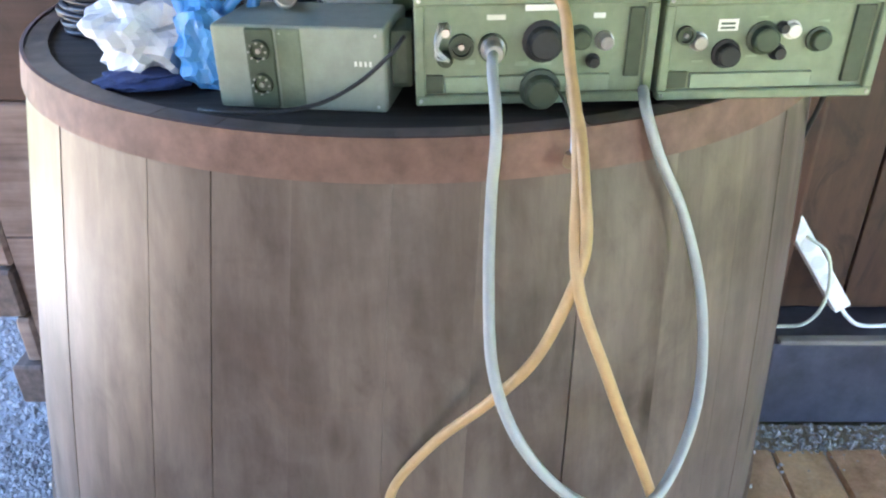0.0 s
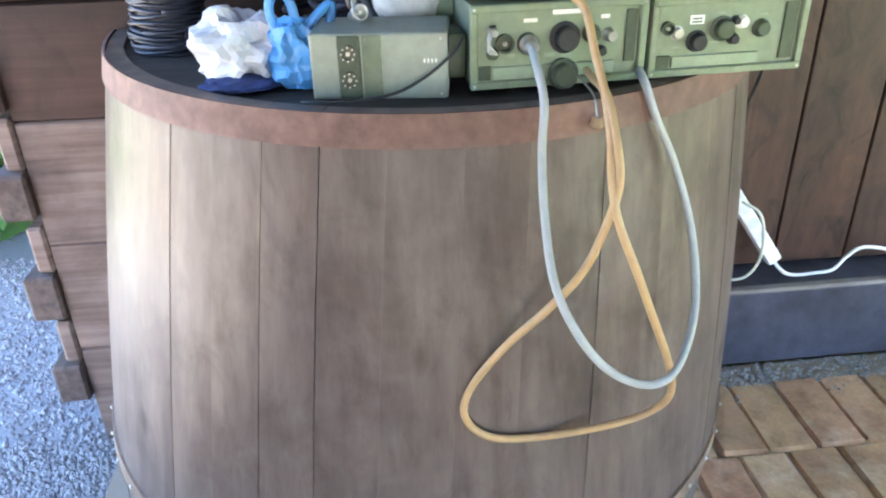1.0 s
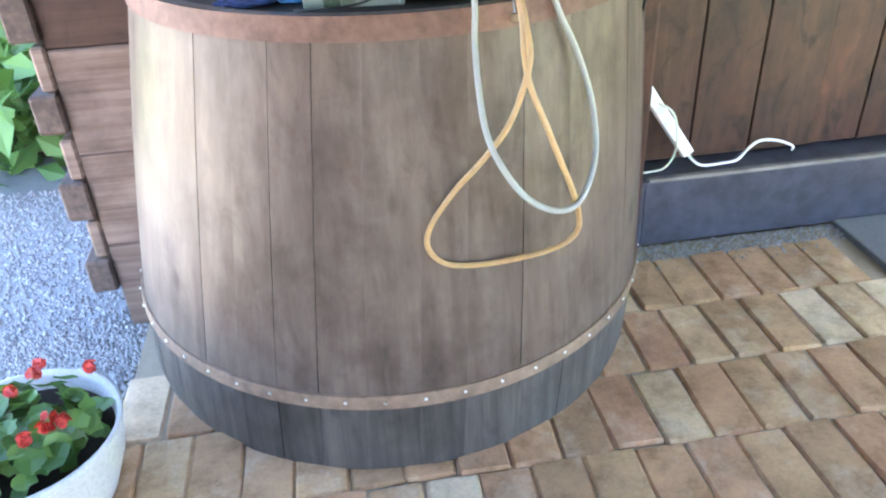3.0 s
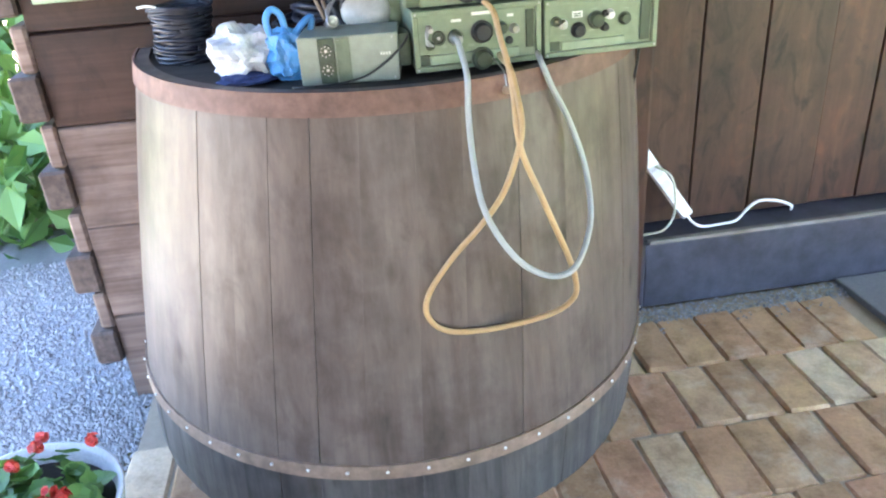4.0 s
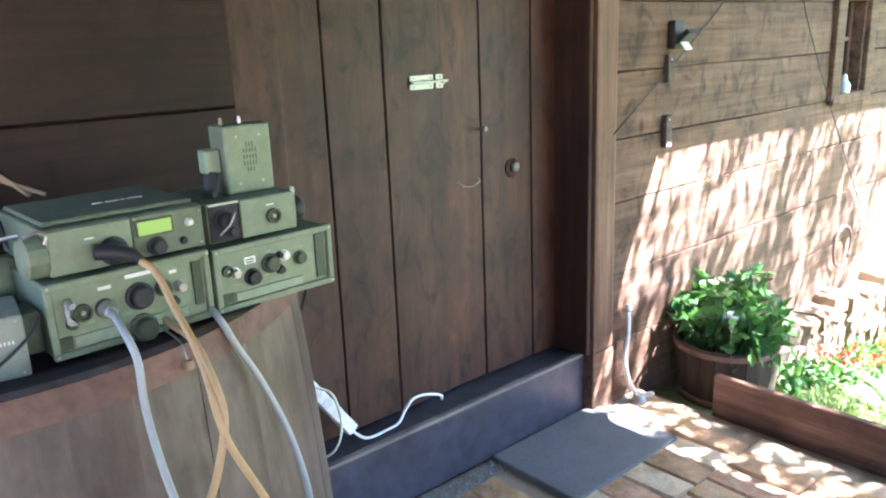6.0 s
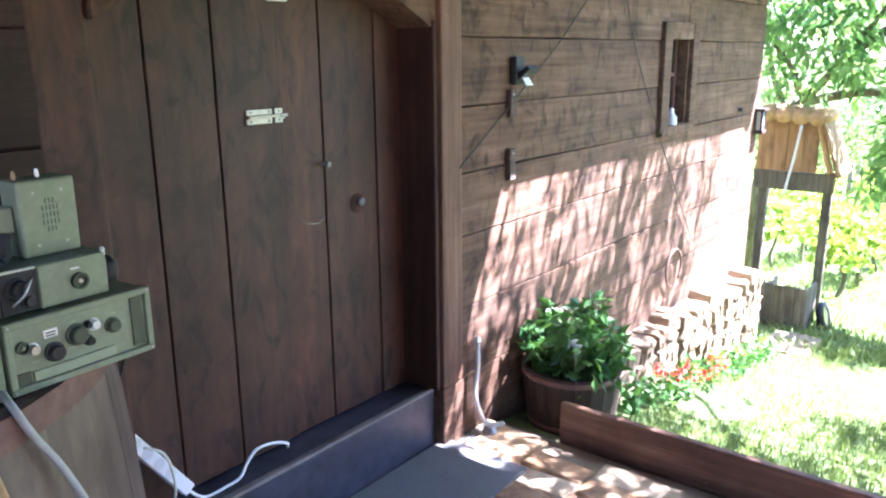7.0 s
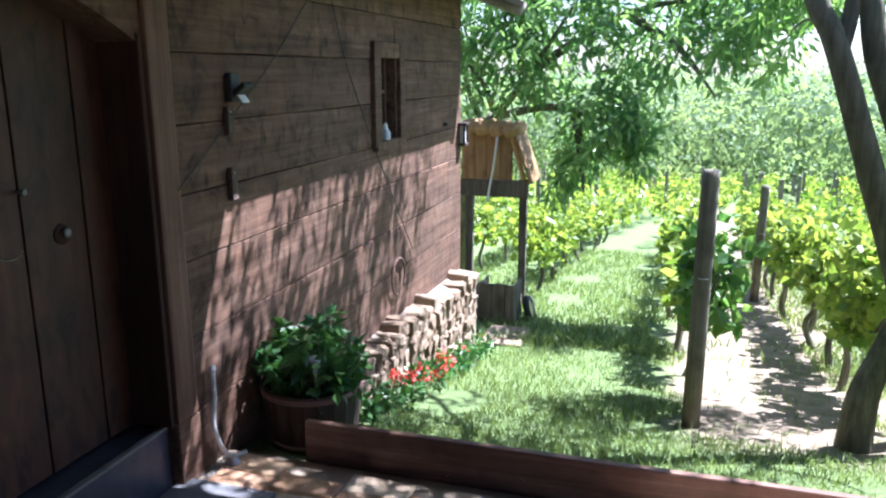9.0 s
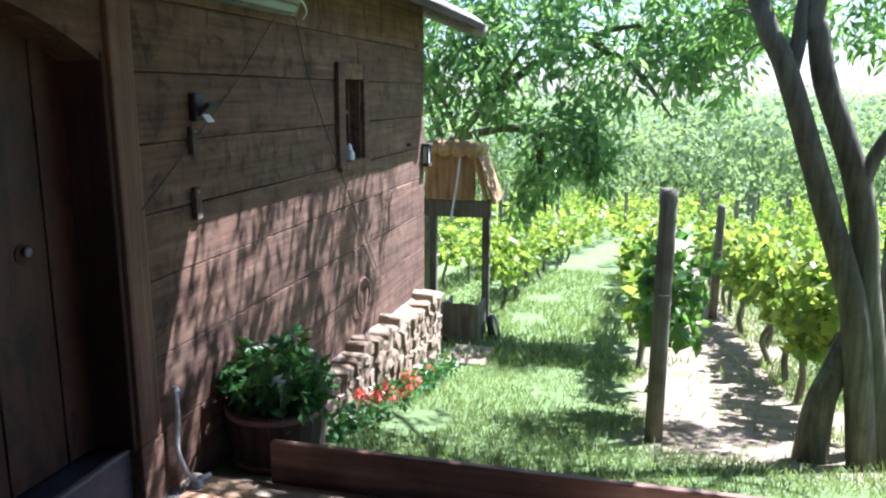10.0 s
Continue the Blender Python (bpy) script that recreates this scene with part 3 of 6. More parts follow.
M_LEAF_POT = leaf_mat("begonia_leaf", (0.06, 0.14, 0.04), (0.17, 0.30, 0.09), 0.3, 0.4)
M_LEAF_BUSH = leaf_mat("pepper_leaf", (0.03, 0.10, 0.035), (0.11, 0.23, 0.065), 0.4, 0.3)
M_LEAF_TREE = leaf_mat("peach_leaf", (0.065, 0.16, 0.05), (0.22, 0.37, 0.11), 0.55, 0.35)
M_LEAF_VINE = leaf_mat("vine_leaf", (0.10, 0.19, 0.03), (0.36, 0.44, 0.09), 0.55, 0.45)
# pale, low-contrast green: the haze over the valley is in this colour
M_LEAF_HAZED = leaf_mat("hazed_leaf", (0.20, 0.28, 0.16), (0.27, 0.36, 0.19), 0.5, 0.9)
M_GRASS = leaf_mat("grass_blade", (0.11, 0.17, 0.05), (0.29, 0.37, 0.15), 0.4, 0.6)
M_BARK = wood("bark", (0.085, 0.083, 0.052), (0.165, 0.16, 0.105), (0.26, 0.255, 0.175), "z", 0.9, 0.7, 0.2, 0.2, 0.5, 1.0)
M_VPOST = wood("grey_post", (0.10, 0.088, 0.065), (0.19, 0.17, 0.125), (0.29, 0.265, 0.205), "z", 0.85, 0.8)
M_TILE = plain("ochre_tile", (0.42, 0.26, 0.11), 0.75, 0.0, 0.3, 20, 0.3)
M_OCHRE = wood("ochre_plank", (0.17, 0.09, 0.035), (0.34, 0.20, 0.085), (0.46, 0.30, 0.14), "z", 0.75, 0.7)
M_IRON = plain("dull_iron", (0.2, 0.195, 0.185), 0.6, 0.3, 0.25, 40, 0.2)
M_STONE = stone_mat("field_stone", [(0.15, (0.15, 0.105, 0.068)), (0.5, (0.23, 0.168, 0.113)), (0.85, (0.32, 0.25, 0.175))], 6.0, 0.8)
M_GRAVEL = stone_mat("gravel", [(0.1, (0.2, 0.2, 0.205)), (0.5, (0.32, 0.32, 0.325)), (0.9, (0.5, 0.5, 0.505))], 20.0, 0.4, island=True)
M_TUBWOOD = wood("planter_wood", (0.025, 0.017, 0.013), (0.052, 0.035, 0.027), (0.09, 0.063, 0.05), "z", 0.7)
M_PAPER = plain("paper", (0.80, 0.82, 0.80), 0.6, 0.0, 0.04, 20, 0)
M_INK = plain("print", (0.07, 0.10, 0.07), 0.7, 0.0, 0.1, 40, 0)
FRONT = Matrix(((1, 0, 0, 0), (0, 0, -1, 0), (0, 1, 0, 0), (0, 0, 0, 1)))  # z of a turned part points to the yard


def at_front(x, y, z, yaw=0.0):
    return Matrix.Translation((x, y, z)) @ Matrix.Rotation(radians(yaw), 4, "Z") @ FRONT


def knob(parent, x, z, y, r, h, mat=None, name="knob", label="", skirt=True):
    prof = [(r * 1.25, 0.0), (r * 1.25, h * 0.2), (r, h * 0.28), (r * 0.94, h * 0.9), (r * 0.8, h)] if skirt else [(r, 0), (r, h * 0.85), (r * 0.85, h)]
    k = part(name, lathe(prof, 16, at_front(x, y, z)), mat or M_BLACK, parent, label)
    return k


def screw(parent, x, z, y, r=0.003):
    return part("screw", lathe([(r, 0), (r, 0.001), (r * 0.6, 0.002)], 8, at_front(x, y, z)), M_STEEL, parent)


def socket(parent, x, z, y, r):
    s = part("socket", lathe([(r, 0), (r, 0.008), (r * 0.72, 0.008), (r * 0.7, 0.002), (0.001, 0.002)], 18, at_front(x, y, z), False), M_OLIVE_DARK, parent, "round panel socket")
    part("pin", lathe([(r * 0.25, 0), (r * 0.25, 0.007)], 8, at_front(x, y, z)), M_STEEL, s)
    return s


# ---- radios on the barrel ----
def radio_case(t, w, h, d, rim=0.012):
    """A military set: case, raised front frame, recessed panel; origin at its lower left front corner."""
    part("case", box((0.003, 0.012, 0.0), (w - 0.003, d, h - 0.002), 0.006, 2), M_OLIVE2, t)
    bm = box((0, 0, 0), (w, 0.014, rim), 0.002)
    add_box(bm, (0, 0, h - rim), (w, 0.014, h), 0.002)
    add_box(bm, (0, 0.0005, rim - 0.001), (rim, 0.0135, h - rim + 0.001), 0.002)
    add_box(bm, (w - rim, 0.0005, rim - 0.001), (w, 0.0135, h - rim + 0.001), 0.002)
    part("front_frame", bm, M_OLIVE, t)
    part("panel", box((rim - 0.001, 0.008, rim - 0.001), (w - rim + 0.001, 0.0125, h - rim + 0.001)), M_OLIVE, t)
    for x in (rim * 0.5, w - rim * 0.5):
        for z in (rim * 0.5, h - rim * 0.5):
            screw(t, x, z, 0.0, 0.0025)


def radios():
    # receiver with the grey and tan leads
    a = thing("field_radio", "olive green field radio with knobs and plugged cables, on the barrel", "radio", pose(0.797, 1.368, 1.131, 0, 0, 3), group="stacked radios")
    radio_case(a, 0.286, 0.13, 0.30)
    part("name_plate", box((0.035, 0.003, 0.014), (0.235, 0.009, 0.034), 0.001), M_OLIVE_PALE, a, "pale blank plate")
    part("corner_recess", box((0.013, 0.004, 0.014), (0.033, 0.009, 0.036)), M_OLIVE_DARK, a)
    part("grille", box((0.252, 0.004, 0.03), (0.27, 0.009, 0.112), 0.001), M_OLIVE_DARK, a, "dark side grille")
    socket(a, 0.055, 0.07, 0.008, 0.015)
    p = socket(a, 0.092, 0.068, 0.008, 0.017)
    knob(a, 0.092, 0.068, 0.004, 0.012, 0.03, M_STEEL, "plug", "dull metal cable plug")
    knob(a, 0.152, 0.074, 0.008, 0.02, 0.022, M_BLACK, "knob", "large black knob")
    knob(a, 0.036, 0.09, 0.008, 0.006, 0.02, M_STEEL, "toggle")
    knob(a, 0.036, 0.055, 0.008, 0.008, 0.014, M_OLIVE_DARK)
    knob(a, 0.195, 0.078, 0.008, 0.012, 0.02, M_OLIVE_DARK)
    knob(a, 0.225, 0.074, 0.008, 0.009, 0.018, M_STEEL, "clip")
    knob(a, 0.213, 0.05, 0.008, 0.007, 0.014)
    knob(a, 0.15, 0.018, 0.002, 0.02, 0.024, M_OLIVE_DARK, "socket_cap", "round cap on a chain")
    for (x, z, w) in ((0.085, 0.1, 0.022), (0.06, 0.048, 0.012), (0.12, 0.045, 0.016), (0.15, 0.046, 0.014), (0.21, 0.1, 0.014)):
        part("marking", box((x, 0.0068, z), (x + w, 0.0075, z + 0.006)), M_LABEL if z > 0.09 else M_OLIVE_PALE, a)
    part("tag", box((0.128, -0.004, 0.112), (0.178, -0.002, 0.119), 0.0005), M_LABEL, a, "long white tag")
    for i in range(3):
        part("loop", tube(smooth_path([(0.03 + 0.004 * i, -0.004, 0.1), (0.024, -0.016, 0.078 - 0.006 * i), (0.04, -0.012, 0.058)], 5), 0.0018, 6), M_STEEL, a, smooth=True)
    part("left_lug", box((-0.03, 0.03, 0.012), (-0.002, 0.1, 0.085), 0.008, 2), M_OLIVE_DARK, a, "dark side bracket")
    part("chain", tube(smooth_path([(0.17, 0.0, 0.02), (0.176, -0.03, 0.01), (0.174, -0.085, 0.004), (0.172, -0.108, -0.02)], 5), 0.0018, 6), M_STEEL, a)
    part("plug_cap", lathe([(0.008, 0), (0.011, 0.004), (0.008, 0.016)], 12, Matrix.Translation((0.172, -0.11, -0.036))), M_DULLTAN, a, "small brass cap on a chain")

    # receiver at the right, overhanging the rim
    b = thing("field_radio", "olive green field radio with small knobs, overhanging the barrel rim", "radio", pose(1.09, 1.383, 1.131, 0, 0, 3), group="stacked radios")
    radio_case(b, 0.268, 0.125, 0.30)
    part("name_plate", box((0.04, 0.003, 0.014), (0.19, 0.009, 0.032), 0.001), M_OLIVE_PALE, b, "pale blank plate")
    part("corner_recess", box((0.013, 0.004, 0.014), (0.036, 0.009, 0.034)), M_OLIVE_DARK, b)
    part("grille", box((0.228, 0.004, 0.018), (0.251, 0.009, 0.11), 0.001), M_OLIVE_DARK, b, "dark side grille")
    knob(b, 0.08, 0.055, 0.008, 0.014, 0.018, M_BLACK)
    knob(b, 0.122, 0.073, 0.008, 0.016, 0.018, M_OLIVE_DARK)
    knob(b, 0.142, 0.056, 0.008, 0.008, 0.014)
    knob(b, 0.155, 0.082, 0.008, 0.009, 0.012, M_LABEL, "dial", "white dial")
    knob(b, 0.143, 0.085, 0.008, 0.006, 0.012)
    knob(b, 0.19, 0.07, 0.008, 0.012, 0.014, M_OLIVE_DARK)
    socket(b, 0.028, 0.078, 0.008, 0.011)
    knob(b, 0.045, 0.07, 0.008, 0.009, 0.012, M_STEEL, "terminal")
    part("label", box((0.066, 0.0066, 0.082), (0.09, 0.0076, 0.096)), M_LABEL, b, "white printed label with dark bars")
    for k in range(2):
        part("bar", box((0.069, 0.006, 0.0845 + 0.005 * k), (0.086, 0.0065, 0.087 + 0.005 * k)), M_INK, b)
    for x, z in ((0.04, 0.045), (0.105, 0.05), (0.11, 0.096), (0.185, 0.09)):
        part("marking", box((x, 0.0068, z), (x + 0.014, 0.0075, z + 0.003)), M_OLIVE_PALE, b)

    # set with the lit display on top
    c = thing("field_radio", "olive green field radio with a lit green display, stacked on another", "radio", pose(0.818, 1.395, 1.262, 0, 0, 2), group="stacked radios")
    part("case", box((0.0, 0.01, 0.0), (0.272, 0.28, 0.08), 0.006, 2), M_OLIVE2, c)
    part("left_panel", box((0.002, 0.0, 0.002), (0.139, 0.012, 0.078), 0.002), M_OLIVE, c)
    part("right_panel", box((0.141, 0.002, 0.002), (0.271, 0.012, 0.078), 0.002), M_OLIVE2, c)
    d = part("display_frame", box((0.146, -0.001, 0.04), (0.214, 0.004, 0.07), 0.001), M_OLIVE_DARK, c)
    part("display", box((0.15, -0.002, 0.043), (0.21, 0.002, 0.067), 0.0005), M_LCD, d, "lit yellow-green display")
    knob(c, 0.243, 0.052, 0.002, 0.006, 0.012, M_LABEL, "button", "white round button")
    knob(c, 0.18, 0.02, 0.002, 0.014, 0.02, M_BLACK)
    knob(c, 0.23, 0.02, 0.002, 0.006, 0.008)
    knob(c, 0.104, 0.028, 0.0, 0.02, 0.02, M_BLACK, "plug_collar", "black rubber cable plug")
    part("plug_body", tube(smooth_path([(0.07, -0.012, 0.034), (0.095, -0.026, 0.031), (0.12, -0.036, 0.022), (0.132, -0.045, 0.012)], 5), [0.014] * 6 + [0.013] * 5 + [0.012, 0.011, 0.010, 0.009, 0.008], 12), M_BLACK, c, "black rubber plug", True)
    part("marking", box((0.06, -0.0008, 0.055), (0.076, 0.0, 0.0575)), M_LABEL, c)
    for x, z in ((0.264, 0.07), (0.264, 0.01), (0.146, 0.073)):
        screw(c, x, z, 0.002, 0.003)
    part("end_cap", lathe([(0.034, 0), (0.036, 0.006), (0.036, 0.03), (0.03, 0.036)], 18, Matrix.Translation((0.002, 0.03, 0.036)) @ Matrix.Rotation(radians(-90), 4, "Y")), M_OLIVE2, c, "round side cap")
    part("clasp", tube(smooth_path([(-0.03, 0.005, 0.075), (-0.012, -0.004, 0.082), (0.004, 0.0, 0.074), (0.0, 0.004, 0.06)], 5), 0.003, 6), M_STEEL, c)
    part("cover_plate", box((0.005, 0.025, 0.082), (0.265, 0.25, 0.09), 0.003), M_OLIVE2, c, "dull olive top cover")
    for x, w in ((0.12, 0.018), (0.144, 0.022), (0.172, 0.006), (0.184, 0.026)):
        part("marking", box((x, 0.115, 0.0905), (x + w, 0.123, 0.0915)), M_LABEL, c)

    # control box with a hand wheel
    e = thing("control_box", "olive green control box with a black hand knob, on a radio", "radio", pose(1.104, 1.41, 1.257, 0, 0, 2), group="stacked radios")
    part("case", box((0.0, 0.012, 0.0), (0.188, 0.2, 0.078), 0.004, 2), M_OLIVE2, e)
    part("front_panel", box((0.064, 0.0, 0.002), (0.187, 0.013, 0.077), 0.002), M_OLIVE, e)
    part("connector_bay", box((0.003, 0.006, 0.004), (0.062, 0.012, 0.074)), M_BLACK, e, "black connector bay")
    knob(e, 0.03, 0.045, 0.006, 0.016, 0.02, M_BLACK, "connector")
    knob(e, 0.044, 0.022, 0.006, 0.01, 0.016, M_BLACK, "connector")
    for i in range(3):
        part("wire", tube(smooth_path([(0.015 + 0.008 * i, -0.006, 0.02), (0.03, -0.02, 0.04 + 0.006 * i), (0.05, -0.008, 0.062)], 5), 0.002, 6), M_STEEL if i == 0 else M_BLACK, e)
    part("bay_edge", box((0.0, 0.0, 0.0745), (0.062, 0.006, 0.0785), 0.001), M_CREAM, e)
    s = socket(e, 0.133, 0.036, 0.0, 0.015)
    part("marking", box((0.12, -0.0008, 0.058), (0.136, 0.0, 0.0605)), M_LABEL, e)
    part("hand_knob", lathe([(0.022, 0), (0.026, 0.004), (0.026, 0.02), (0.022, 0.026), (0.012, 0.028)], 20, Matrix.Translation((0.19, 0.035, 0.035)) @ Matrix.Rotation(radians(90), 4, "Y")), M_BLACK, e, "black ribbed knob", True)
    part("post", box((0.182, 0.0, 0.07), (0.187, 0.01, 0.085), 0.001), M_CREAM, e)

    # loudspeaker
    f = thing("loudspeaker", "small olive green loudspeaker box with a slotted grille", "loudspeaker", pose(1.166, 1.462, 1.337, 0, 0, 2), group="stacked radios")
    part("body", box((0.008, 0.004, 0.0), (0.108, 0.062, 0.134), 0.005, 3), M_OLIVE2, f)
    part("face", box((0.008, -0.002, 0.0), (0.108, 0.008, 0.134), 0.007, 3), M_OLIVE, f)
    for i, n in enumerate((3, 5, 5, 5, 3)):
        for j in range(n):
            x = 0.059 + (j - (n - 1) / 2) * 0.0065
            z = 0.071 + (2 - i) * 0.0125
            part("slot", box((x - 0.0012, -0.0027, z - 0.0045), (x + 0.0012, 0.0, z + 0.0045)), M_INK, f)
    for x in (0.032, 0.082):
        for z in (0.02, 0.112):
            screw(f, x, z, -0.002, 0.003)
    part("bracket", box((-0.026, 0.02, 0.044), (0.007, 0.05, 0.09), 0.003), M_OLIVE_PALE, f, "pale side bracket")
    part("bracket_foot", tube([(-0.012, 0.03, 0.044), (-0.02, 0.02, 0.01), (-0.03, 0.015, 0.002)], 0.014, 8), M_BLACK, f, "black cable clamp")
    for x, mt in ((0.02, M_DULLTAN), (0.06, M_STEEL)):
        part("terminal", lathe([(0.004, 0), (0.004, 0.008), (0.0025, 0.014)], 8, Matrix.Translation((x, 0.03, 0.134))), mt, f)

    # battery box
    g = thing("battery_box", "pale green metal battery box lying on the barrel", "battery box", pose(0.548, 1.402, 1.12, 0, 0, -8))
    part("case", box((0.0, 0.0, 0.0), (0.216, 0.13, 0.104), 0.006, 3), plain("grey_green_paint", (0.27, 0.30, 0.245), 0.5, 0, 0.1, 50, 0.1), g)
    part("end_plate", box((0.044, -0.004, 0.003), (0.08, 0.001, 0.101), 0.002), M_OLIVE_DARK, g, "dark connector plate")
    part("seam", box((0.083, -0.002, 0.003), (0.113, 0.001, 0.101), 0.001), M_OLIVE2, g)
    for z in (0.075, 0.034):
        sk = socket(g, 0.062, z, -0.004, 0.013)
        for k in range(8):
            an = k * math.pi / 4
            part("stud", lathe([(0.0015, 0), (0.0015, 0.003)], 6, at_front(0.062 + 0.0105 * math.cos(an), -0.011, z + 0.0105 * math.sin(an))), M_STEEL, sk)
    for k in range(4):
        part("marking", box((0.178 + 0.006 * k, -0.0008, 0.058), (0.181 + 0.006 * k, 0.0, 0.064)), M_LABEL, g)
    for x, z in ((0.205, 0.095), (0.205, 0.008), (0.088, 0.095)):
        screw(g, x, z, 0.0, 0.002)


radios()


# ---- cables on and by the barrel ----
def cables():
    grey = [(0.889, 1.357, 1.199), (0.886, 1.315, 1.193), (0.889, 1.256, 1.144), (0.884, 1.236, 1.07), (0.881, 1.19, 0.99), (0.885, 1.135, 0.912), (0.91, 1.1, 0.848), (0.959, 1.09, 0.78), (1.018, 1.085, 0.745),
            (1.071, 1.1, 0.746), (1.12, 1.16, 0.776), (1.152, 1.23, 0.823), (1.155, 1.29, 0.908), (1.126, 1.318, 1.007), (1.086, 1.312, 1.085), (1.066, 1.322, 1.138), (1.07, 1.37, 1.15)]
    tagged(part("grey_cable", tube(smooth_path(grey, 7), 0.0065, 10), M_GREYHOSE, smooth=True), "grey rubber cable looping down the barrel from a radio", "cable")
    tan = [(0.948, 1.349, 1.275), (0.963, 1.325, 1.255), (0.967, 1.28, 1.207), (0.971, 1.235, 1.163), (0.969, 1.185, 1.113), (0.967, 1.155, 1.054), (0.975, 1.135, 0.999), (1.004, 1.118, 0.923), (1.031, 1.11, 0.853),
           (1.062, 1.11, 0.776), (1.084, 1.125, 0.709), (1.097, 1.165, 0.639), (1.064, 1.185, 0.593), (0.985, 1.185, 0.575), (0.876, 1.178, 0.573), (0.797, 1.172, 0.59), (0.758, 1.176, 0.632), (0.766, 1.18, 0.687),
           (0.82, 1.175, 0.768), (0.883, 1.155, 0.848), (0.93, 1.14, 0.92), (0.961, 1.142, 0.996), (0.977, 1.152, 1.056), (0.975, 1.18, 1.113), (0.974, 1.23, 1.156), (0.977, 1.31, 1.158), (0.983, 1.368, 1.155)]
    tagged(part("tan_cable", tube(smooth_path(tan, 7), 0.0065, 10), M_TAN, smooth=True), "thick tan cable with a wide loop hanging down the barrel", "cable")
    # two thin aerial leads arching behind
    for k, pts in enumerate(([(0.615, 1.62, 1.22), (0.592, 1.7, 1.29), (0.618, 1.75, 1.37), (0.68, 1.76, 1.425), (0.76, 1.76, 1.438), (0.83, 1.74, 1.40), (0.875, 1.7, 1.355)],
                             [(0.625, 1.62, 1.22), (0.612, 1.7, 1.29), (0.65, 1.74, 1.36), (0.73, 1.75, 1.395), (0.81, 1.74, 1.395), (0.86, 1.72, 1.375), (0.9, 1.69, 1.355)])):
        tagged(part("aerial_lead", tube(smooth_path(pts, 6), 0.0045, 8), M_DULLTAN, smooth=True), "thin tan lead arching above the radios", "cable", group="aerial leads")
    # thin dark leads lying over the battery box and hanging by the right side
    tagged(part("thin_lead", tube(smooth_path([(0.785, 1.37, 1.215), (0.77, 1.35, 1.2), (0.73, 1.355, 1.165), (0.68, 1.352, 1.14), (0.62, 1.35, 1.131), (0.56, 1.35, 1.131), (0.53, 1.37, 1.128)], 6), 0.0028, 6), M_BLACK, smooth=True), "thin dark lead lying across a battery box", "cable")
    tagged(part("hanging_lead", tube(smooth_path([(1.36, 1.5, 1.16), (1.39, 1.58, 1.06), (1.425, 1.7, 0.9), (1.445, 1.75, 0.6), (1.45, 1.78, 0.3)], 6), 0.004, 6), M_BLACK, smooth=True), "thin black lead hanging down beside the barrel", "cable")
    for k in range(3):
        q = 0.004 * k
        tagged(part("silver_lead", tube(smooth_path([(0.66, 1.56, 1.29 - q), (0.63 - q, 1.53, 1.26), (0.612 + q, 1.5, 1.2), (0.585, 1.47 + q, 1.19), (0.6 + 2 * q, 1.46, 1.16), (0.63, 1.48, 1.15 + q)], 6), 0.0022, 6), M_STEEL, smooth=True), "tangled thin silvery lead beside a headset", "cable", group="silvery leads")


cables()


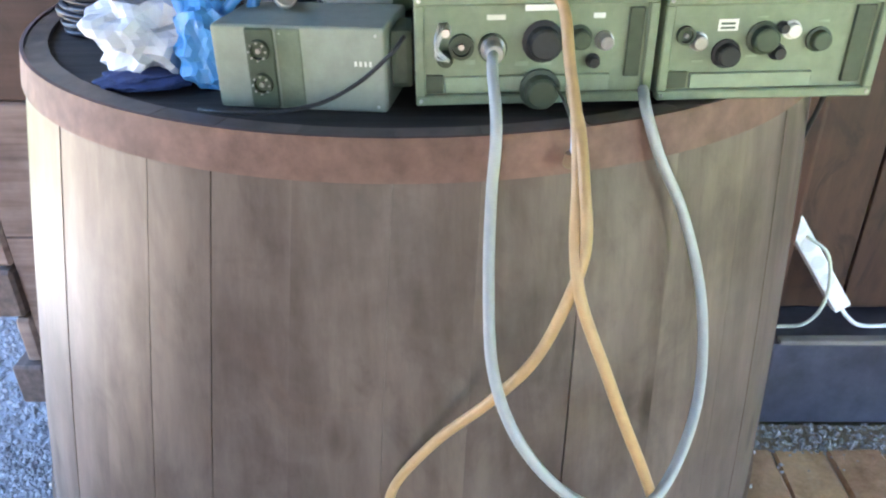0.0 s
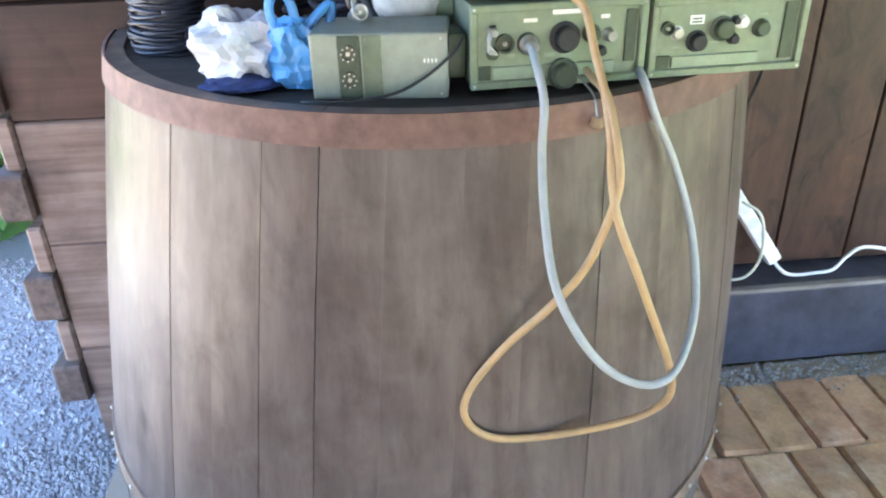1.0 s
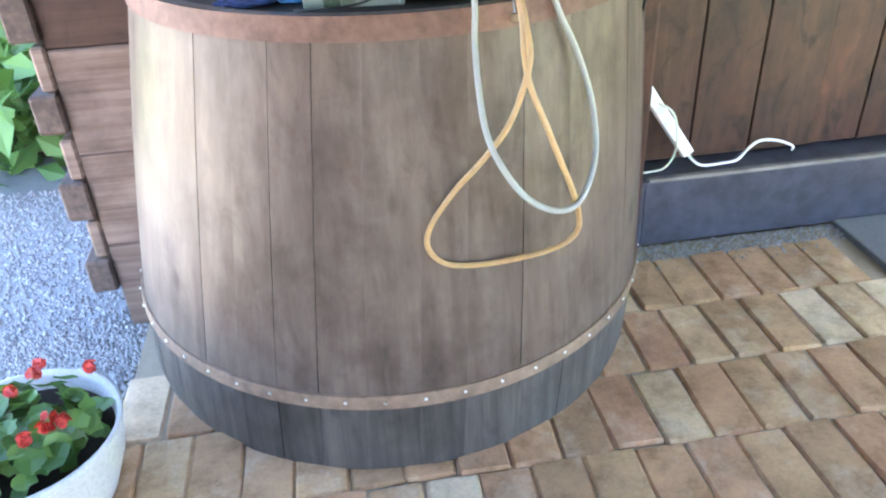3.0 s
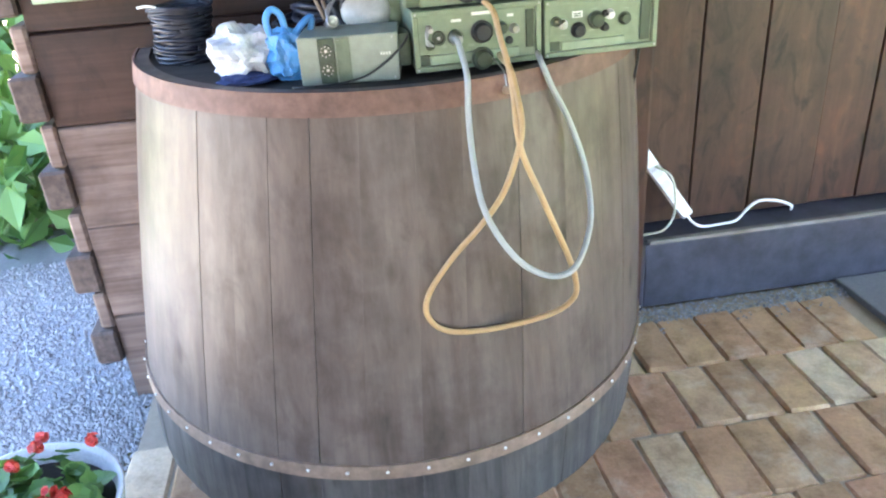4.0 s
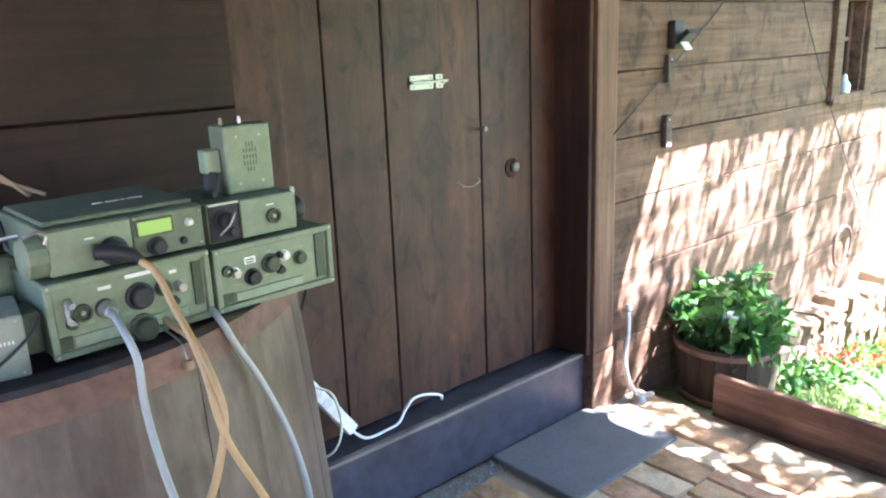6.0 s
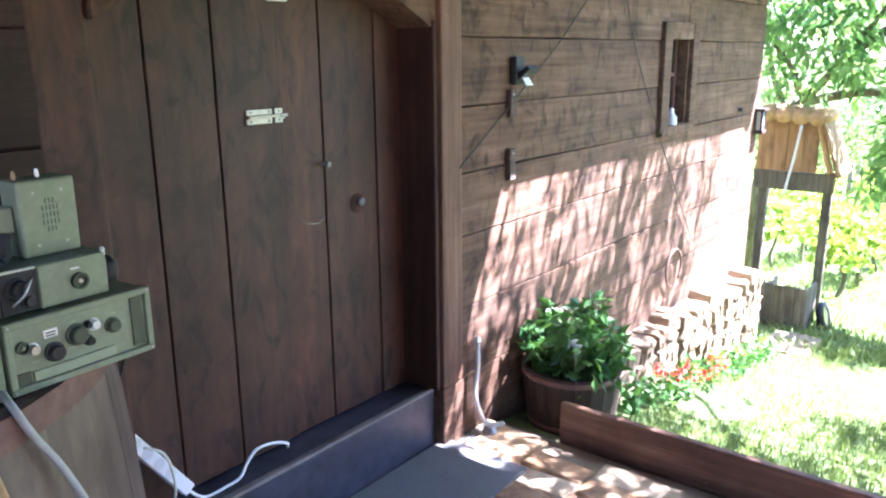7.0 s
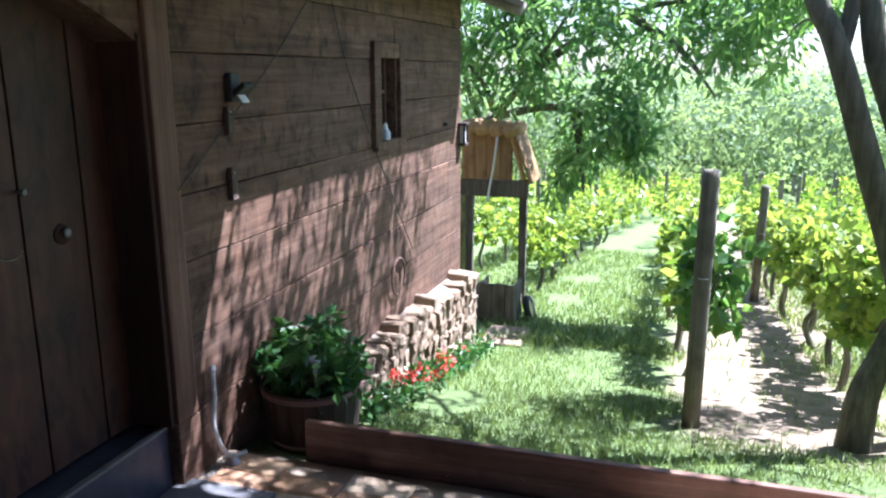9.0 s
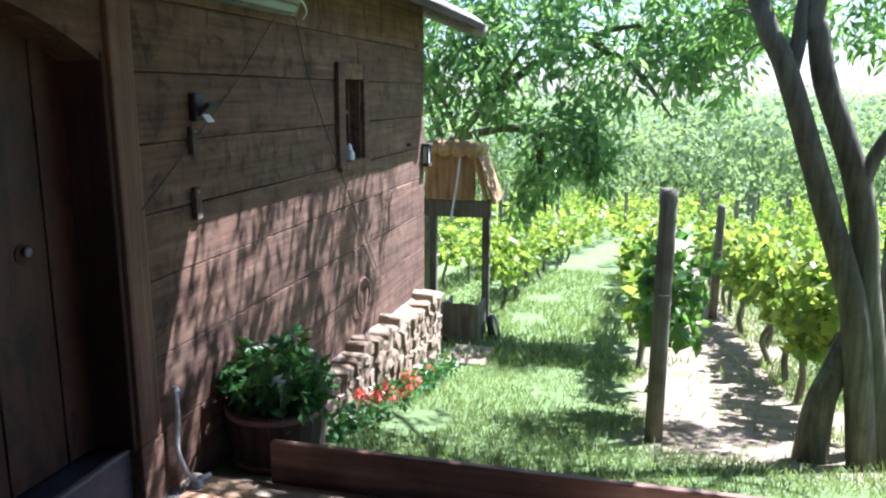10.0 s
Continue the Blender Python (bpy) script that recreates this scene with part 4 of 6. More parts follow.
def headset():
    h = thing("headset", "grey-white headset with round covers lying behind a battery box", "headset")
    def dome(c, d, r, mat, label, flat):
        """A cup with a flattened, slightly dented face and a raised seam."""
        m = Matrix.Translation(c) @ Vector(d).normalized().to_track_quat("Z", "Y").to_matrix().to_4x4() @ Matrix.Diagonal((1.12, 0.86, 1, 1))
        bm = lathe([(r * 0.72, -0.035), (r * 0.9, -0.026), (r, -0.012), (r * 1.02, -0.004), (r * 0.985, 0.0), (r * 1.0, 0.005), (r * 0.95, 0.016), (r * 0.8, 0.026 * flat + 0.004), (r * 0.5, 0.034 * flat), (r * 0.12, 0.036 * flat)], 28, m)
        for v in bm.verts:
            v.co += 0.006 * noise.noise_vector(v.co * 26)
        cup = part("ear_cup", bm, mat, h, label, True)
        part("seam", tube([m @ Vector((r * 1.0 * math.cos(a * 0.2618), r * 1.0 * math.sin(a * 0.2618), -0.002)) for a in range(25)], 0.0022, 5), M_OLIVE, cup, "dark rubber seam", True)
    dome((0.712, 1.55, 1.247), (-0.1, -0.75, 0.55), 0.052, M_DOME, "pale round cover with a worn face", 0.8)
    dome((0.778, 1.575, 1.236), (0.55, -0.75, 0.35), 0.04, M_OLIVE_PALE, "smaller grey-green cover", 0.9)
    part("pad", lathe([(0.05, 0), (0.062, 0.01), (0.06, 0.03), (0.04, 0.036)], 22, Matrix.Translation((0.715, 1.585, 1.25)) @ Matrix.Rotation(radians(90), 4, "X")), M_BLACK, h, "black ear pad", True)
    part("band", tube(smooth_path([(0.66, 1.6, 1.2), (0.64, 1.64, 1.27), (0.71, 1.67, 1.335), (0.79, 1.66, 1.33), (0.83, 1.62, 1.25)], 7), 0.011, 8), M_BLACK, h, "black padded band", True)
    part("rest", box((0.66, 1.53, 1.12), (0.8, 1.66, 1.2), 0.02, 3), M_BLACK, h, "dark pouch below")
    s = thing("switch_box", "small pale plastic switch box on a cord", "switch")
    part("shell", box((-0.03, -0.015, -0.016), (0.03, 0.015, 0.016), 0.008, 3, Matrix.Translation((0.70, 1.6, 1.335)) @ Euler((0.2, 0.3, 0.4)).to_matrix().to_4x4()), M_DOME, s)
    part("cord", tube(smooth_path([(0.725, 1.6, 1.33), (0.76, 1.58, 1.305), (0.81, 1.56, 1.31), (0.835, 1.5, 1.32)], 6), 0.003, 6), M_DOME, s, smooth=True)
    for c, r in (((0.652, 1.53, 1.293), 0.017), ((0.628, 1.475, 1.238), 0.014)):
        p = thing("plug", "round silvery plug lying by the headset", "plug", group="loose plugs")
        m = Matrix.Translation(c) @ Vector((0.3, -0.8, 0.3)).normalized().to_track_quat("Z", "Y").to_matrix().to_4x4()
        part("shell", lathe([(r * 0.6, -0.03), (r * 0.7, -0.005), (r, 0), (r, 0.012), (r * 0.75, 0.014), (r * 0.7, 0.006), (0.001, 0.006)], 16, m, False), M_STEEL, p, smooth=True)
        part("pin", lathe([(0.003, 0), (0.003, 0.012)], 8, m), M_LABEL, p)


headset()


def crumple(bm, c, size, seed, amp, floor_z):
    """Crease a ball into a crumpled film: folds along ridged noise."""
    off = Vector((seed * 3.1, seed * 1.7, seed * 0.6))
    for v in bm.verts:
        d = v.co.normalized()
        ridge = 1 - abs(noise.noise(d * 1.5 + off)) * 2.2
        fine = 1 - abs(noise.noise(d * 4.0 + off)) * 2.0
        f = 0.72 + amp * (0.5 * ridge + 0.16 * fine) + 0.22 * noise.noise(d * 0.9 + off)
        v.co = Vector((d.x * size[0], d.y * size[1], d.z * size[2])) * f + Vector(c)
        v.co.z = max(v.co.z, floor_z)


def crumpled(name, label, c, size, mat, seed, amp=0.5, category="bag", floor_z=1.121):
    bm = bmesh.new()
    bmesh.ops.create_icosphere(bm, subdivisions=4, radius=1.0)
    crumple(bm, c, size, seed, amp, floor_z)
    return tagged(part(name, bm, mat), label, category)


def bags():
    crumpled("plastic_bag", "crumpled white plastic bag on the barrel", (0.433, 1.52, 1.182), (0.072, 0.06, 0.064), M_BAG, 3, 0.8)
    b = thing("plastic_bag", "crumpled blue plastic bag with a loop handle", "bag")
    bm = bmesh.new()
    bmesh.ops.create_icosphere(bm, subdivisions=4, radius=1.0)
    crumple(bm, (0.52, 1.49, 1.172), (0.052, 0.05, 0.066), 6, 0.6, 1.121)
    part("sack", bm, M_BLUE, b)
    bm = bmesh.new()
    for pts in ([(0.498, 1.48, 1.2), (0.486, 1.48, 1.25), (0.5, 1.485, 1.275), (0.52, 1.485, 1.26), (0.527, 1.48, 1.21)], [(0.53, 1.49, 1.2), (0.56, 1.49, 1.235), (0.585, 1.5, 1.25), (0.575, 1.49, 1.21), (0.55, 1.48, 1.18)]):
        add_tube(bm, smooth_path(pts, 5), 0.008, 6)
    part("handle", bm, M_BLUE, b, "twisted loop handle", True)
    crumpled("cloth", "dark blue crumpled cloth under a white bag", (0.425, 1.475, 1.132), (0.07, 0.035, 0.014), plain("navy_cloth", (0.03, 0.05, 0.16), 0.9, 0, 0.3, 60, 0.3), 8, 0.5)
    # coil of dark wire
    w = thing("wire_coil", "coil of blue-black wire in the corner of the barrel top", "wire coil")
    rnd = random.Random(5)
    for i in range(25):
        z = 1.124 + 0.0056 * i
        r = 0.073 + 0.005 * math.sin(i * 0.33) + rnd.uniform(-0.004, 0.004)
        cx, cy, ph = 0.252 + rnd.uniform(-0.003, 0.003), 1.81 + rnd.uniform(-0.003, 0.003), rnd.uniform(0, 6)
        pts = [(cx + r * math.cos(ph + k * 2 * math.pi / 36), cy + 0.92 * r * math.sin(ph + k * 2 * math.pi / 36), z + 0.004 * math.sin(2 * k * 2 * math.pi / 36 + ph)) for k in range(37)]
        part("turn", tube(pts, 0.0042, 6), M_COIL, w, smooth=True)
    part("core", lathe([(0.062, 1.12), (0.064, 1.25)], 30, Matrix.Translation((0.252, 1.81, 0))), M_COIL, w, "dark inner turns")
    part("end", tube(smooth_path([(0.215, 1.75, 1.262), (0.19, 1.745, 1.27), (0.165, 1.745, 1.268)], 4), 0.0035, 6), M_LABEL, w, "bare pale wire end")
    k = thing("cable_heap", "dark heap of cables behind the headset", "cables")
    for i in range(9):
        z = 1.135 + 0.012 * i
        c = Vector((0.60 + 0.06 * rnd.random(), 1.78 + 0.05 * rnd.random(), z))
        pts = [c + Vector(((0.15 - 0.006 * i) * math.cos(a * 0.35 + i), 0.09 * math.sin(a * 0.35 + i), 0.006 * math.sin(a + i))) for a in range(15)]
        part("loop", tube(pts, 0.007, 6), M_COIL, k, smooth=True)


bags()


# ---- things on the door and its sill ----
def power_strip():
    s = thing("power_strip", "white power strip leaning on the door sill", "power strip")
    a, b = Vector((1.645, 2.16, 0.60)), Vector((1.832, 2.115, 0.325))
    d = (b - a).normalized()
    side = Vector((0.80, 0.1, 0.58))
    side = (side - d * side.dot(d)).normalized()
    nrm = side.cross(d)
    m = Matrix((( *d, 0), (*side, 0), (*nrm, 0), (0, 0, 0, 1))).transposed()
    m.translation = a
    L = (b - a).length
    part("body", box((0, -0.022, -0.016), (L, 0.022, 0.016), 0.006, 3, m), M_WHITE, s)
    sign = -1 if nrm.y > 0 else 1
    for i in range(4):
        mm = m @ Matrix.Translation((0.07 + 0.055 * i, 0, sign * 0.0165))
        part("outlet", lathe([(0.018, -0.001), (0.018, 0.001), (0.0155, 0.001), (0.015, -0.0005)], 18, mm), plain("outlet_grey", (0.7, 0.71, 0.72), 0.5, 0, 0.05, 30, 0) if i == 0 else bpy.data.materials["outlet_grey"], s)
    part("cord", tube(smooth_path([b - d * 0.004, b + d * 0.025, (1.87, 2.1, 0.285), (1.905, 2.1, 0.276), (1.96, 2.1, 0.278), (2.02, 2.1, 0.285), (2.07, 2.12, 0.315), (2.12, 2.13, 0.338), (2.19, 2.13, 0.33), (2.252, 2.13, 0.303), (2.262, 2.14, 0.28)], 6), 0.0055, 8), M_WHITE, s, smooth=True)
    c = part("plugged_cord", tube(smooth_path([(1.70, 2.12, 0.53), (1.745, 2.09, 0.5), (1.768, 2.085, 0.42), (1.765, 2.085, 0.34), (1.735, 2.09, 0.29), (1.69, 2.1, 0.276), (1.62, 2.1, 0.272)], 6), 0.0045, 8), M_CREAM, s, smooth=True)


power_strip()


def door_hardware():
    b = thing("door_bolt", "pale painted sliding bolt across the door seam", "bolt")
    for z in (1.462, 1.492):
        part("strap", box((2.21, 2.172, z - 0.009), (2.315, 2.179, z + 0.009), 0.002), M_CREAM, b)
        part("keeper", box((2.328, 2.172, z - 0.009), (2.36, 2.179, z + 0.009), 0.002), M_CREAM, b)
    part("rod", tube([(2.215, 2.166, 1.477), (2.375, 2.166, 1.477)], 0.005, 10), M_CREAM, b)
    part("handle", tube([(2.345, 2.166, 1.477), (2.345, 2.15, 1.47)], 0.004, 8), M_CREAM, b)
    for x in (2.225, 2.3, 2.344):
        for z in (1.462, 1.492):
            part("screw", lathe([(0.0035, 0), (0.003, 0.0015)], 8, at_front(x, 2.172, z)), M_OLIVE_DARK, b)
    k = thing("bolt_keeper", "small white metal keeper plate near the door top", "bolt")
    part("plate", box((2.325, 2.174, 1.848), (2.41, 2.18, 1.895), 0.002), M_LABEL, k)
    part("staple", tube(smooth_path([(2.385, 2.175, 1.86), (2.385, 2.155, 1.87), (2.385, 2.175, 1.885)], 5), 0.004, 8), M_STEEL, k)
    for x in (2.335, 2.36):
        part("screw", lathe([(0.004, 0), (0.003, 0.0015)], 8, at_front(x, 2.174, 1.872)), M_BLACK, k)
    l = thing("door_lock", "round worn lock escutcheon with a grey knob on the door", "lock")
    part("plate", lathe([(0.038, 0), (0.038, 0.003), (0.03, 0.006)], 20, at_front(2.716, 2.184, 1.115)), M_DARK_BROWN, l, "dark round plate")
    part("knob", lathe([(0.012, 0), (0.012, 0.008), (0.018, 0.011), (0.019, 0.017), (0.010, 0.021)], 16, at_front(2.72, 2.18, 1.12)), M_IRON, l, smooth=True)
    n = thing("iron_pull", "small grey metal pull on the door", "pull")
    part("stem", lathe([(0.006, 0), (0.006, 0.02), (0.012, 0.024), (0.01, 0.034)], 12, at_front(2.545, 2.184, 1.288)), M_IRON, n)
    h = thing("wire_hook", "thin bent wire hook on the door", "hook")
    part("wire", tube(smooth_path([(2.42, 2.18, 1.1), (2.44, 2.165, 1.085), (2.48, 2.16, 1.08), (2.52, 2.165, 1.09), (2.53, 2.18, 1.098)], 5), 0.0022, 6), M_STEEL, h)


door_hardware()


# ---- things on the wall ----
def wall_things():
    s = thing("solar_lamp", "small black solar wall lamp with a pale lens", "wall lamp")
    part("back", box((3.50, 1.965, 1.54), (3.575, 1.998, 1.66), 0.008, 2), M_BLACK, s)
    part("head", box((-0.04, -0.05, -0.012), (0.04, 0.045, 0.012), 0.006, 2, Matrix.Translation((3.55, 1.95, 1.585)) @ Matrix.Rotation(radians(-38), 4, "X")), M_BLACK, s)
    part("lens", box((-0.028, -0.046, -0.016), (0.028, 0.0, -0.011), 0.002, 1, Matrix.Translation((3.552, 1.945, 1.582)) @ Matrix.Rotation(radians(52), 4, "X")), M_WHITE, s, "pale lens")
    for z0, z1 in ((1.40, 1.52), (1.12, 1.26)):
        c = thing("batten", "short dark upright batten nailed over the logs", "batten", group="wall battens")
        part("strip", box((3.478, 1.975, z0), (3.525, 2.0, z1), 0.003), M_END, c)
        part("nail", lathe([(0.004, 0), (0.003, 0.002)], 8, at_front(3.5, 1.975, z1 - 0.02)), M_STEEL, c)
    for pts, lab in (([(3.10, 1.975, 1.22), (3.5, 1.985, 1.46), (3.9, 1.985, 1.72), (4.25, 1.98, 2.0), (4.4, 1.97, 2.12)], "thin dark wire running up the log wall"),
                     ([(4.5, 1.97, 2.12), (4.75, 1.985, 1.7), (5.13, 1.98, 1.2), (5.5, 1.985, 0.78), (5.85, 1.985, 0.38)], "thin dark wire running down the log wall")):
        tagged(part("wall_wire", tube(smooth_path(pts, 5), 0.003, 6), M_BLACK), lab, "wire", group="wall wires")
    t = thing("tube_lamp", "long clear-covered tube lamp under the eave", "lamp")
    part("base", box((3.1, 1.90, 2.13), (4.48, 1.985, 2.17), 0.006, 2), M_DOME, t)
    bm = bmesh.new()
    n = 12
    ring = []
    for x in (3.105, 4.43, 4.475):
        k = 0.6 if x > 4.45 else 1.0
        ring.append([bm.verts.new((x, 1.942 - 0.048 * k * math.cos(math.pi * i / n), 2.132 - 0.085 * k * math.sin(math.pi * i / n))) for i in range(n + 1)])
    for a, b in zip(ring, ring[1:]):
        for i in range(n):
            bm.faces.new((a[i], a[i + 1], b[i + 1], b[i]))
    bm.faces.new(ring[0])
    bm.faces.new(list(reversed(ring[-1])))
    part("cover", bm, M_GLASS, t, "clear ribbed cover", True)
    part("tube", tube([(3.14, 1.942, 2.10), (4.42, 1.942, 2.10)], 0.013, 12), M_WHITE, t, "unlit white tube", True)
    part("clip", tube(smooth_path([(4.45, 1.9, 2.15), (4.5, 1.89, 2.09), (4.47, 1.9, 2.045)], 5), 0.006, 8), M_STEEL, t)
    # window
    w = thing("window_1", "small casement window in a rough timber frame, dark inside", "window", kind="structure")
    part("frame_side", box((5.14, 1.97, 1.19), (5.255, 2.06, 1.85), 0.008, 2), M_LOG, w)
    part("frame_side", box((5.60, 1.97, 1.19), (5.70, 2.06, 1.85), 0.008, 2), M_LOG, w)
    part("frame_top", box((5.256, 1.972, 1.75), (5.599, 2.06, 1.852), 0.008, 2), M_LOG, w)
    part("sill", box((5.16, 1.965, 1.165), (5.69, 2.06, 1.225), 0.008, 2), M_LOG, w)
    sh = part("sash", box((5.258, 2.07, 1.228), (5.30, 2.10, 1.748), 0.004), M_POST, w, "reddish sash bar")
    part("sash", box((5.56, 2.07, 1.228), (5.598, 2.10, 1.748), 0.004), M_POST, w)
    part("sash_rail", box((5.30, 2.072, 1.52), (5.56, 2.098, 1.545), 0.003), M_POST, w)
    pane = part("pane", box((5.30, 2.084, 1.23), (5.56, 2.088, 1.745)), M_PANE, w)
    part("dark_inside", box((5.258, 2.24, 1.2), (5.60, 2.255, 1.78)), M_BLACK, w)
    f = thing("candle_jar", "small glass jar with a white candle on the window sill", "jar")
    part("jar", lathe([(0.03, 0), (0.034, 0.01), (0.034, 0.05), (0.022, 0.062), (0.022, 0.07)], 16, Matrix.Translation((5.35, 1.99, 1.226))), M_FLAME, f, smooth=True)
    part("candle", lathe([(0.015, 0), (0.015, 0.03), (0.004, 0.045)], 12, Matrix.Translation((5.35, 1.99, 1.29))), M_WHITE, f)
    p = thing("wall_peg", "short dark iron peg in the wall", "peg")
    part("pin", lathe([(0.014, 0), (0.014, 0.03), (0.018, 0.035)], 10, at_front(6.7, 2.0, 1.24)), M_BLACK, p)
    g = thing("corner_lantern", "small wooden lantern box hung at the house corner", "lantern")
    part("back", box((7.13, 1.93, 1.02), (7.24, 1.995, 1.05), 0.004), M_TUBWOOD, g)
    part("top", box((7.12, 1.92, 1.2), (7.25, 1.998, 1.225), 0.004), M_TUBWOOD, g)
    for x in (7.135, 7.225):
        part("upright", box((x - 0.008, 1.935, 1.05), (x + 0.008, 1.95, 1.2)), M_TUBWOOD, g)
    part("glass", box((7.145, 1.945, 1.05), (7.215, 1.985, 1.2)), M_FLAME, g)
    r = thing("iron_ring", "rusty iron ring hanging on the wall", "ring")
    part("band", tube([(5.52 + 0.13 * math.cos(a * math.pi / 12), 1.975, 0.25 + 0.13 * math.sin(a * math.pi / 12)) for a in range(-3, 18)], 0.009, 8), M_HOOP, r, smooth=True)
    # framed sheet by the left corner
    q = thing("framed_sheet", "framed white printed sheet with a green line drawing on the wall", "picture")
    part("sheet", box((-0.13, 1.975, 1.288), (0.105, 1.98, 1.72)), M_PAPER, q)
    for lo, hi in (((-0.145, 1.965, 1.27), (0.12, 1.99, 1.287)), ((-0.145, 1.965, 1.721), (0.12, 1.99, 1.738)), ((-0.145, 1.9655, 1.2875), (-0.1305, 1.9895, 1.7205)), ((0.1055, 1.9655, 1.2875), (0.12, 1.9895, 1.7205))):
        part("frame_bar", box(lo, hi, 0.003), M_OLIVE_PALE, q, "pale grey-green frame")
    for i, (x, z, ww, hh) in enumerate(((0.03, 1.305, 0.06, 0.004), (0.086, 1.305, 0.004, 0.04), (0.06, 1.345, 0.03, 0.004), (0.06, 1.36, 0.03, 0.004), (0.086, 1.36, 0.004, 0.05), (0.05, 1.33, 0.02, 0.003), (-0.04, 1.37, 0.05, 0.003), (-0.05, 1.36, 0.04, 0.003), (-0.10, 1.45, 0.12, 0.004), (-0.08, 1.5, 0.09, 0.004))):
        part("print_line", box((x, 1.972, z), (x + ww, 1.9745, z + hh)), M_INK, q)


M_PANE, _n, _l, _b = base_mat("window_pane", 0.05)
_b.inputs["Base Color"].default_value = (0.02, 0.022, 0.025, 1)
wall_things()


# ---- leaves ----
def leaf_arrays(points, normals_out, size, aspect, rng, droop=0.0, fold=0.15):
    """Folded two-quad leaves at points; returns vertices and faces."""
    n = len(points)
    ax = rng.normal(size=(n, 3))
    ax = ax / np.linalg.norm(ax, axis=1)[:, None] + normals_out * 0.6
    ax[:, 2] -= droop
    ax /= np.linalg.norm(ax, axis=1)[:, None]
    sd = np.cross(ax, rng.normal(size=(n, 3)))
    sd /= np.linalg.norm(sd, axis=1)[:, None]
    up = np.cross(ax, sd)
    s = size * rng.uniform(0.65, 1.3, (n, 1))
    w = s * aspect
    p = points
    v = np.stack([p, p + ax * s * 0.45 + sd * w * 0.5 + up * w * fold, p + ax * s, p + ax * s * 0.45 - sd * w * 0.5 + up * w * fold, p + ax * s * 0.5], 1)
    base = (np.arange(n) * 5)[:, None]
    f = np.concatenate([base + np.array([[0, 1, 4, 4]]), base + np.array([[1, 2, 4, 4]]), base + np.array([[2, 3, 4, 4]]), base + np.array([[3, 0, 4, 4]])], 0)[:, :3]
    return v.reshape(-1, 3), f


def leaf_object(name, pts, out, size, aspect, mat, seed, droop=0.0, parent=None):
    rng = np.random.default_rng(seed)
    v, f = leaf_arrays(np.asarray(pts), np.asarray(out), size, aspect, rng, droop)
    return raw(name, v.tolist(), f.tolist(), mat, parent)


def clumps(centres, radii, per, seed):
    """Points gathered in clumps round centres, with their outward directions."""
    rng = np.random.default_rng(seed)
    P, O = [], []
    for c, r in zip(centres, radii):
        d = rng.normal(size=(per, 3))
        d /= np.linalg.norm(d, axis=1)[:, None]
        q = d * (rng.uniform(0.15, 1.0, (per, 1)) ** 0.6) * np.asarray(r)
        P.append(np.asarray(c) + q)
        O.append(d)
    return np.concatenate(P), np.concatenate(O)


